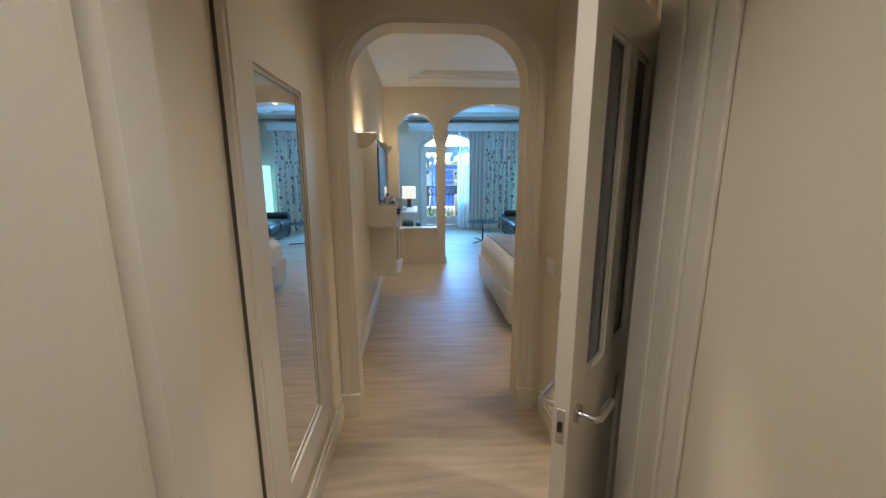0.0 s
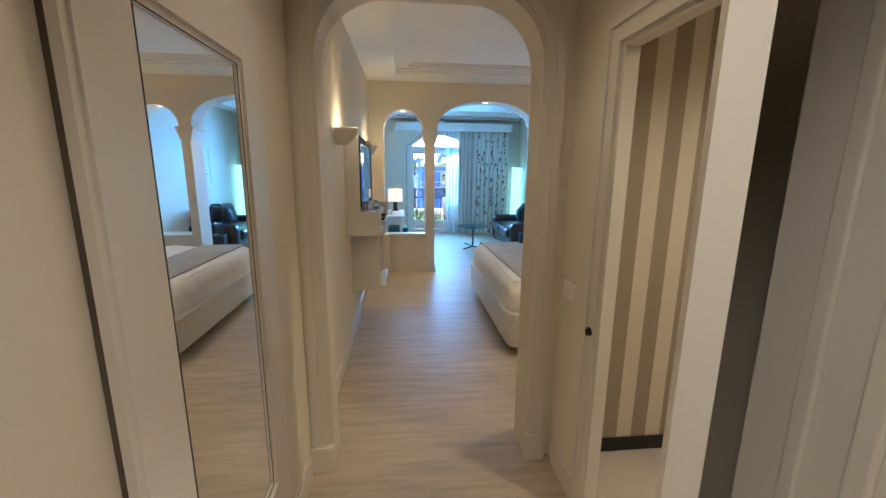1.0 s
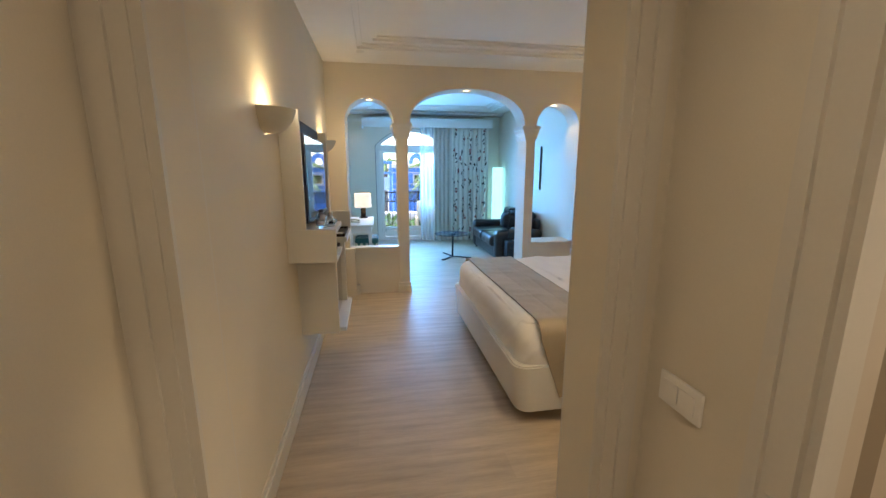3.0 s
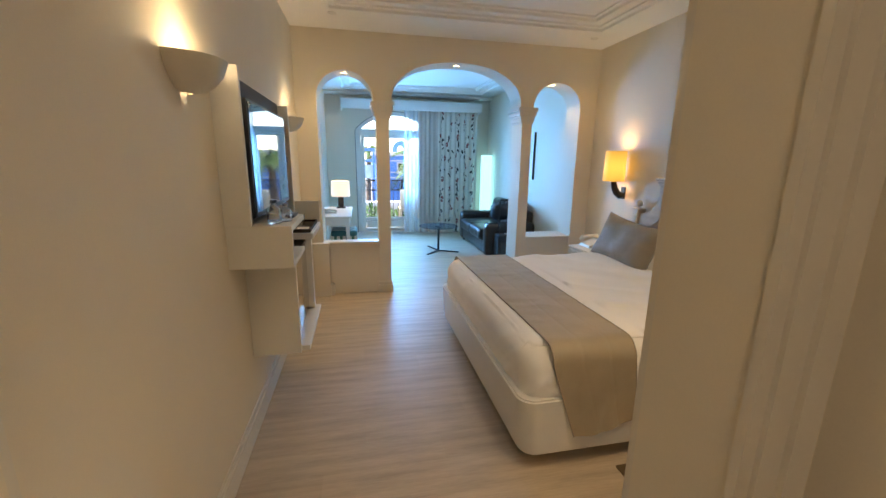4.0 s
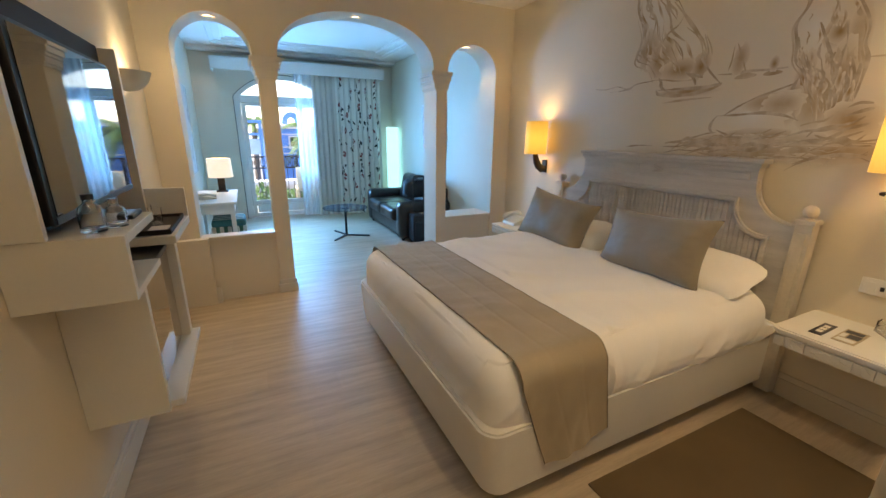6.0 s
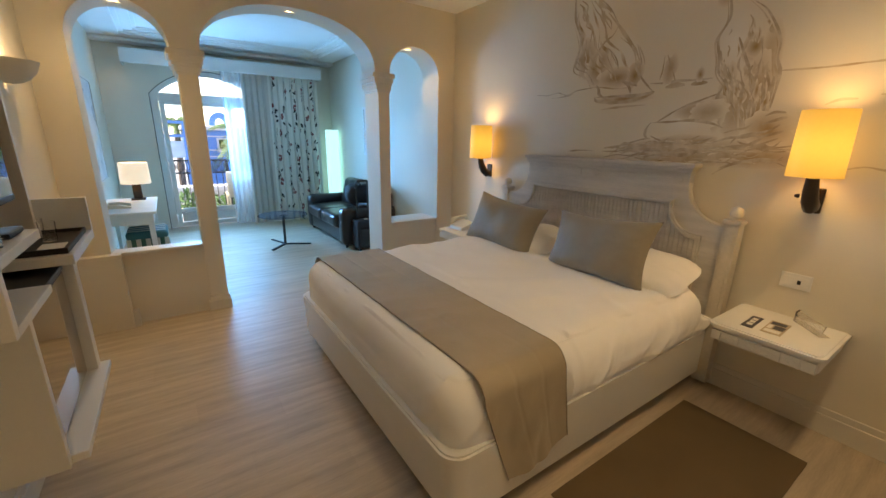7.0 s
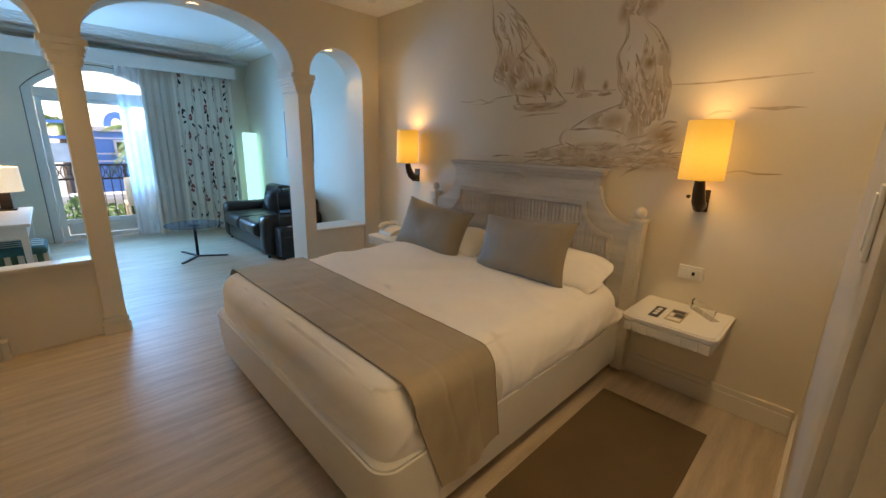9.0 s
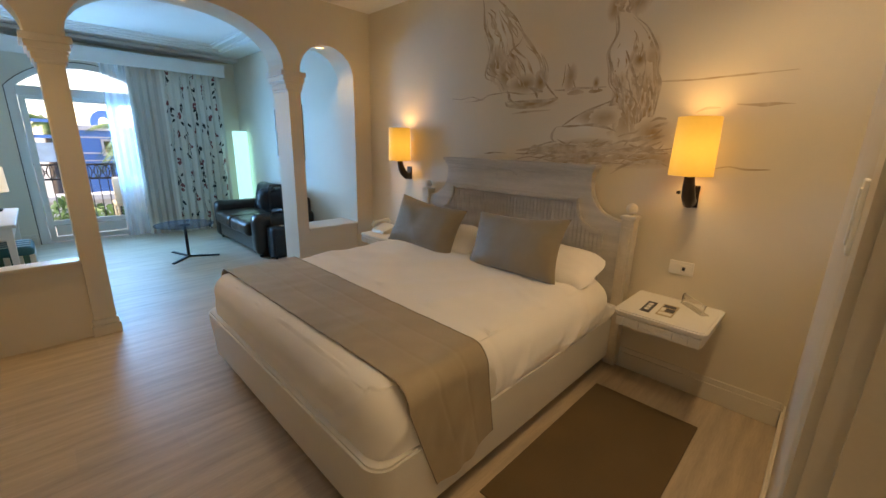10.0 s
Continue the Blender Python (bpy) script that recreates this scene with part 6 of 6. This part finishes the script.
def bmesh_leaf(a, b, y0, y1):
    bm = boxed(a + 0.003, a + 0.07, y0, y1, 0.01, 1.993)
    box(bm, b - 0.07, b - 0.003, y0, y1, 0.01, 1.993)
    box(bm, a + 0.07, b - 0.07, y0, y1, 0.01, 0.08)
    box(bm, a + 0.07, b - 0.07, y0, y1, 0.245, 0.31)
    box(bm, a + 0.07, b - 0.07, y0, y1, 1.945, 1.993)
    return bm


def curtain_surface(x0, x1, y, z0, z1, folds, depth, seed, flare=0.1):
    """Hanging cloth: folds that are tight at the top and swing wider below; gives a place for (across, down)."""
    rng = random.Random(seed)
    ph = [rng.uniform(-0.5, 0.5) for _ in range(folds + 2)]

    def at(u, s, out=0.0):
        k = u * folds
        a = 2 * math.pi * k + 0.9 * (ph[int(k)] + (ph[int(k) + 1] - ph[int(k)]) * (k - int(k))) + 0.5 * noise.noise(Vector((u * 5, s * 1.5, seed)))
        d = depth * (0.55 + 0.45 * s) * (0.75 + 0.5 * noise.noise(Vector((k, seed, 0))))
        return Vector((x0 + (x1 - x0) * u + 0.25 * d * math.sin(2 * a) + flare * s * (u - 0.5) * 0.2, y - d * math.sin(a) - out, z1 + (z0 - z1) * s))
    return at


def curtain_mesh(x0, x1, y, z0, z1, folds, depth, seed, flare=0.1):
    at = curtain_surface(x0, x1, y, z0, z1, folds, depth, seed, flare)
    bm = bmesh.new()
    nx, nz = folds * 14, 22
    g = [[bm.verts.new(at(i / nx, j / nz)) for i in range(nx + 1)] for j in range(nz + 1)]
    for j in range(nz):
        for i in range(nx):
            bm.faces.new((g[j][i], g[j][i + 1], g[j + 1][i + 1], g[j + 1][i]))
    return bm


def printed_sprigs(args, seed):
    """The curtain's print: climbing stems with leaves, and red flowers, as thin layers lying on the cloth."""
    at = curtain_surface(*args)
    width, drop = 2.0, args[4] - args[3]         # flat width of the cloth before it is gathered
    rng = random.Random(seed)
    stems, leaves, flowers = bmesh.new(), bmesh.new(), bmesh.new()

    def shape(bm, pts, out):
        pts = [(min(max(p / width, 0.002), 0.998), min(max(q / drop, 0.002), 0.998)) for p, q in pts]
        bm.faces.new([bm.verts.new(at(p, q, out)) for p, q in pts])

    def leaf(bm, p, q, a, ln, wd, out):
        ca, sa = math.cos(a), math.sin(a)
        shape(bm, [(p + ca * e * ln - sa * f * wd, q + sa * e * ln + ca * f * wd) for e, f in ((0, 0), (0.35, 0.5), (0.7, 0.4), (1, 0), (0.7, -0.4), (0.35, -0.5))], out)
    for col in range(5):
        p = (col + 0.5) * width / 5
        sway = rng.uniform(0, 6)
        q = 0.02
        prev = None
        while q < drop - 0.05:
            here = (p + 0.035 * math.sin(q * 7 + sway), q)
            if prev and rng.random() < 0.8:
                shape(stems, [(prev[0] - 0.004, prev[1]), (prev[0] + 0.004, prev[1]), (here[0] + 0.004, here[1]), (here[0] - 0.004, here[1])], 0.003)
            prev = here
            q += 0.05
        for k in range(6):
            q0 = 0.12 + k * 0.43 + (0.2 if col % 2 else 0) + rng.uniform(-0.03, 0.03)
            if q0 > drop - 0.15:
                continue
            dx = rng.uniform(-0.15, 0.15)
            c = p + dx + 0.035 * math.sin(q0 * 7 + sway)
            shape(stems, [(c - dx, q0 + 0.035), (c, q0 + 0.004), (c, q0 - 0.004), (c - dx, q0 + 0.027)], 0.003)
            for _ in range(5):
                a = rng.uniform(0, 6.28)
                leaf(flowers, c + 0.008 * math.cos(a), q0 + 0.008 * math.sin(a), a, rng.uniform(0.042, 0.066), 0.05, 0.004 + rng.uniform(0, 0.001))
            for _ in range(5):
                qq = q0 + rng.uniform(0.05, 0.3)
                cc = p + rng.choice((0, 0, dx, -dx)) + 0.035 * math.sin(qq * 7 + sway)
                leaf(leaves, cc, qq, rng.choice((0.6, 2.5, 1.2, 1.9)) + rng.uniform(-0.3, 0.3), rng.uniform(0.065, 0.11), rng.uniform(0.03, 0.048), 0.0045)
    return stems, leaves, flowers


def thin_cloth(name, colour, clear):
    """Cloth that lets light through: scattering plus see-through threads."""
    m = bpy.data.materials.new(name)
    m.use_nodes = True
    n, l = m.node_tree.nodes, m.node_tree.links
    n.remove(n["Principled BSDF"])
    d, tr, tp = n.new("ShaderNodeBsdfDiffuse"), n.new("ShaderNodeBsdfTranslucent"), n.new("ShaderNodeBsdfTransparent")
    a, b = n.new("ShaderNodeMixShader"), n.new("ShaderNodeMixShader")
    d.inputs[0].default_value = tr.inputs[0].default_value = colour
    a.inputs[0].default_value, b.inputs[0].default_value = 0.5, clear
    l.new(d.outputs[0], a.inputs[1])
    l.new(tr.outputs[0], a.inputs[2])
    l.new(a.outputs[0], b.inputs[1])
    l.new(tp.outputs[0], b.inputs[2])
    l.new(b.outputs[0], n["Material Output"].inputs["Surface"])
    return m


def curtains():
    t = thing("curtain", (1.6, 10.5, 0), "full-length floral curtain with sheer and plain lining, drawn aside", "curtain")
    part("sheer", curtain_mesh(1.12, 1.43, 10.58, 0.03, 2.55, 4, 0.03, 3), thin_cloth("white_voile", (0.85, 0.88, 0.92, 1), 0.5), t, "thin white voile curtain", smooth=True)
    part("lining", curtain_mesh(1.40, 1.86, 10.52, 0.02, 2.56, 5, 0.045, 8), mat("grey_lining", (0.62, 0.58, 0.52), 0.85, vary=0.06, bump=0.2, grain=260), t, "plain grey lining curtain", smooth=True)
    cloth = (1.79, 2.60, 10.47, 0.02, 2.56, 8, 0.05, 12)
    panel = part("floral_panel", curtain_mesh(*cloth), mat("cream_curtain_cotton", (0.76, 0.74, 0.66), 0.85, vary=0.06, bump=0.2, grain=260), t, "cream curtain printed with stems and red flowers", smooth=True)
    for nm, bm, colour in zip(("printed_stem", "printed_leaf", "printed_flower"), printed_sprigs(cloth, 4), ((0.10, 0.08, 0.065), (0.022, 0.028, 0.024), (0.30, 0.085, 0.08))):
        part(nm, bm, mat(nm + "_dye", colour, 0.85, vary=0.3, bump=0.2, grain=260), panel, kind="stuff")
    p = thing("curtain_pelmet", (1.3, 10.6, 2.5), "white painted curtain pelmet under the ceiling", "pelmet")
    part("front_board", boxed(-0.10, 2.66, 10.36, 10.38, 2.445, 2.63, bevel=0.003), M_WHITE, p)
    part("top_board", boxed(-0.10, 2.66, 10.38, BY - 0.001, 2.61, 2.63), M_WHITE, p)
    for x in (-0.10, 2.64):
        part("end_board", boxed(x, x + 0.02, 10.38, BY - 0.001, 2.445, 2.61), M_WHITE, p)


balcony_door()
curtains()
structure("trim_cornice", boxed(LX + 0.001, LIVX - 0.001, 10.55, BY - 0.001, 2.74, 2.788, bevel=0.01), M_CEIL, "plain plaster cornice over the window", "moulding")


# ---- balcony and distance ----
structure("balcony_floor", boxed(-1.5, 4.0, BY + 0.25, 12.3, -0.15, -0.02), M_GROUND, "paved balcony floor", "balcony floor")
structure("ground", boxed(-400, 400, 12.3, 900, -3.6, -3.4), M_GROUND, "paved ground stretching away below the balcony", "ground")


def railing():
    t = thing("balcony_railing", (1.0, 12.0, 0), "black wrought-iron balcony railing with scrolled band", "railing")
    for z in (1.03, 0.80, 0.06):
        part("rail", boxed(-1.4, 3.9, 11.985, 12.015, z - 0.015, z + 0.015, bevel=0.003), M_IRON, t)
    for k in range(46):
        x = -1.3 + k * 0.115
        bm = tube(bmesh.new(), [(x, 12.0, 0.06), (x, 12.0, 0.80)], 0.008, 6)
        part("baluster", bm, M_IRON, t)
        bm = bmesh.new()
        for sg in (-1, 1):
            pts = [(x + 0.0575 + sg * (0.012 + 0.036 * abs(math.sin(a)) ** 1.5), 12.0, 0.915 + 0.108 * math.sin(a)) for a in [math.pi * (i / 12 - 0.5) for i in range(13)]]
            tube(bm, pts, 0.008, 6)
        tube(bm, [(x + 0.0575 + 0.02 * math.cos(a), 12.0, 0.915 + 0.02 * math.sin(a)) for a in [2 * math.pi * i / 8 for i in range(9)]], 0.006, 5)
        tube(bm, [(x, 12.0, 0.8), (x, 12.0, 1.03)], 0.007, 6)
        part("scroll", bm, M_IRON, t)
    for x in (-1.4, 1.2, 3.85):
        part("post", boxed(x - 0.02, x + 0.02, 11.98, 12.02, -0.02, 1.05), M_IRON, t)


def balcony_chair():
    t = thing("balcony_chair", (1.35, 11.6, 0), "beige woven balcony chair", "chair")
    part("seat", soft_box(1.1, 1.6, 11.35, 11.85, 0.38, 0.44, 0.02, 6, 6, 2), M_CANVAS, t)
    part("backrest", soft_box(1.1, 1.6, 11.32, 11.38, 0.44, 0.86, 0.025, 6, 3, 6), M_CANVAS, t)
    for x in (1.13, 1.57):
        for y in (11.38, 11.82):
            part("leg", tube(bmesh.new(), [(x, y, -0.02), (x, y, 0.39)], 0.018, 8), M_CANVAS, t)


def hedge(name, x0, x1, y0, y1, z0, z1, count, seed, label):
    """A clipped hedge of many small leaves."""
    rng = random.Random(seed)
    verts, faces = [], []
    for _ in range(count):
        c = Vector((rng.uniform(x0, x1), rng.uniform(y0, y1), z0 + (z1 - z0) * rng.random() ** 0.6))
        c.z += 0.25 * noise.noise(c * 0.8)
        r = Euler((rng.uniform(0, 6), rng.uniform(0, 6), rng.uniform(0, 6))).to_matrix()
        s = rng.uniform(0.06, 0.14)
        i = len(verts)
        verts += [c + r @ Vector(p) * s for p in ((-1, 0, 0), (0, -0.45, 0.1), (1, 0, 0), (0, 0.45, 0.1))]
        faces.append((i, i + 1, i + 2, i + 3))
    me = bpy.data.meshes.new(name)
    me.from_pydata([tuple(v) for v in verts], [], faces)
    me.materials.append(M_LEAF)
    ob = new(name, me)
    ORIGIN[ob] = Vector((0, 0, 0))
    return tagged(ob, label, "hedge", kind="stuff")


def palm(x, y, z0, h, seed, size=2.0):
    t = thing("palm_tree", (x, y, z0), "tall palm tree with arching fronds", "tree", group="palms")
    rng = random.Random(seed)
    pts = [(x + 0.02 * i * i * 0.1, y, z0 + h * i / 8) for i in range(9)]
    part("trunk", tube(bmesh.new(), pts, [0.22 - 0.01 * i for i in range(9)], 10), M_BARK, t)
    bm = bmesh.new()
    top = Vector(pts[-1])
    for k in range(34):
        a, lift, ln = rng.uniform(0, 6.28), rng.uniform(-0.2, 1.0), size * rng.uniform(0.75, 1.15)
        prev = None
        for i in range(23):
            s = i / 22
            c = top + Vector((math.cos(a) * ln * s, math.sin(a) * ln * s, ln * (lift * s - 0.9 * s * s)))
            if prev:
                side = Vector((-math.sin(a), math.cos(a), 0))
                for sg in (-1, 1):
                    tip = (prev + c) / 2 + side * sg * 0.2 * size * math.sin(math.pi * min(1, s + 0.1)) + Vector((math.cos(a) * 0.2, math.sin(a) * 0.2, -0.2))
                    bm.faces.new([bm.verts.new(q) for q in (prev, c, tip)])
            prev = c
    part("crown", bm, M_LEAF, t)


def far_house(name, x0, x1, y0, y1, z0, z1, paint, label, openings, arch=False):
    t = thing(name, ((x0 + x1) / 2, (y0 + y1) / 2, z0), label, "building")
    part("wall", boxed(x0, x1, y0, y1, z0, z1), paint, t)
    part("roof", boxed(x0 - 0.3, x1 + 0.3, y0 - 0.3, y1 + 0.3, z1, z1 + 0.25, bevel=0.03), M_PALEFACADE, t)
    for x, z, w, h in openings:
        wdw = part("window", strip(bmesh.new(), [(x, z), (x, z + h), (x + w, z + h), (x + w, z), (x, z)], [(x - 0.1, z - 0.1), (x - 0.1, z + h + 0.1), (x + w + 0.1, z + h + 0.1), (x + w + 0.1, z - 0.1), (x - 0.1, z - 0.1)], "y", y0 - 0.08, y0 - 0.001), M_PALEFACADE, t)
        part("pane", boxed(x, x + w, y0 - 0.03, y0 - 0.002, z, z + h), M_SCREEN, wdw, "dark glass pane")
    if arch:
        xa = x0 + (x1 - x0) * 0.35
        part("archway", prism(bmesh.new(), arch_line(xa, xa + 2.2, z0 + 5.6, z0 + 6.7, foot=z0 + 3.6), "y", y0 - 0.4, y0 - 0.002), M_PALEFACADE, t, "pale arched loggia")
    return t


railing()
balcony_chair()
hedge("hedge", -3, 6, 13.2, 16.5, -3.4, -0.1, 9000, 2, "clipped green hedge below the balcony")
palm(0.85, 33, -3.4, 5.6, 1, 1.3)
palm(-3.4, 27, -3.4, 6.4, 5)
palm(4.9, 19.5, -3.4, 5.0, 3)
palm(6.4, 22.0, -3.4, 5.8, 7)
palm(2.95, 21.5, -3.4, 5.0, 9, 1.5)
_h = far_house("blue_house", 1.35, 14.0, 30, 40, -3.4, 1.75, M_BLUEPAINT, "blue rendered house across the garden", [(2.85, 0.62, 0.6, 0.62), (6.0, 0.2, 1.1, 1.2), (9.0, 0.2, 1.1, 1.2)])
part("gable_arch", strip(bmesh.new(), arch_line(2.80, 3.28, 2.15, 2.42, foot=1.9), arch_line(2.5, 3.58, 2.1, 2.75, foot=1.9), "y", 30.0, 30.6), M_BLUEPAINT, _h, "blue arched bell gable")
for z in (1.42, 0.66, 0.3):
    part("terrace_rail", boxed(1.3, 9.0, 29.6, 29.66, z - 0.03, z + 0.03), M_PALEFACADE, _h, "pale terrace rail")
_p = thing("garden_pergola", (0.0, 28.5, -3.4), "blue garden pergola with pale awnings", "pergola")
for z in (2.1, 1.42):
    part("beam", boxed(-2.2, 1.25, 28.4, 28.55, z - 0.07, z + 0.07), M_BLUEPAINT, _p)
for x in (-2.1, -0.5, 1.15):
    part("post", boxed(x - 0.06, x + 0.06, 28.41, 28.54, -3.4, 2.03), M_BLUEPAINT, _p)
for x in (-1.6, -0.1):
    part("awning", prism(bmesh.new(), [(28.6, 1.15), (29.6, 0.75), (29.6, 0.70), (28.6, 0.3)], "x", x, x + 1.2), mat("pale_blue_awning", (0.45, 0.58, 0.7), 0.8, vary=0.2), _p, "pale blue awning")
far_house("pale_house", -9.0, -0.2, 36, 46, -3.4, 0.9, M_PALEFACADE, "pale rendered house across the garden", [(-8, -1, 1.2, 1.2), (-5.5, -1, 1.2, 1.2), (-3, -1, 1.2, 1.2)])
far_house("terrace_wall", -4.0, 8.0, 26, 26.4, -3.4, -1.2, M_PALEFACADE, "low pale terrace wall of the garden", [])

lay_planks()
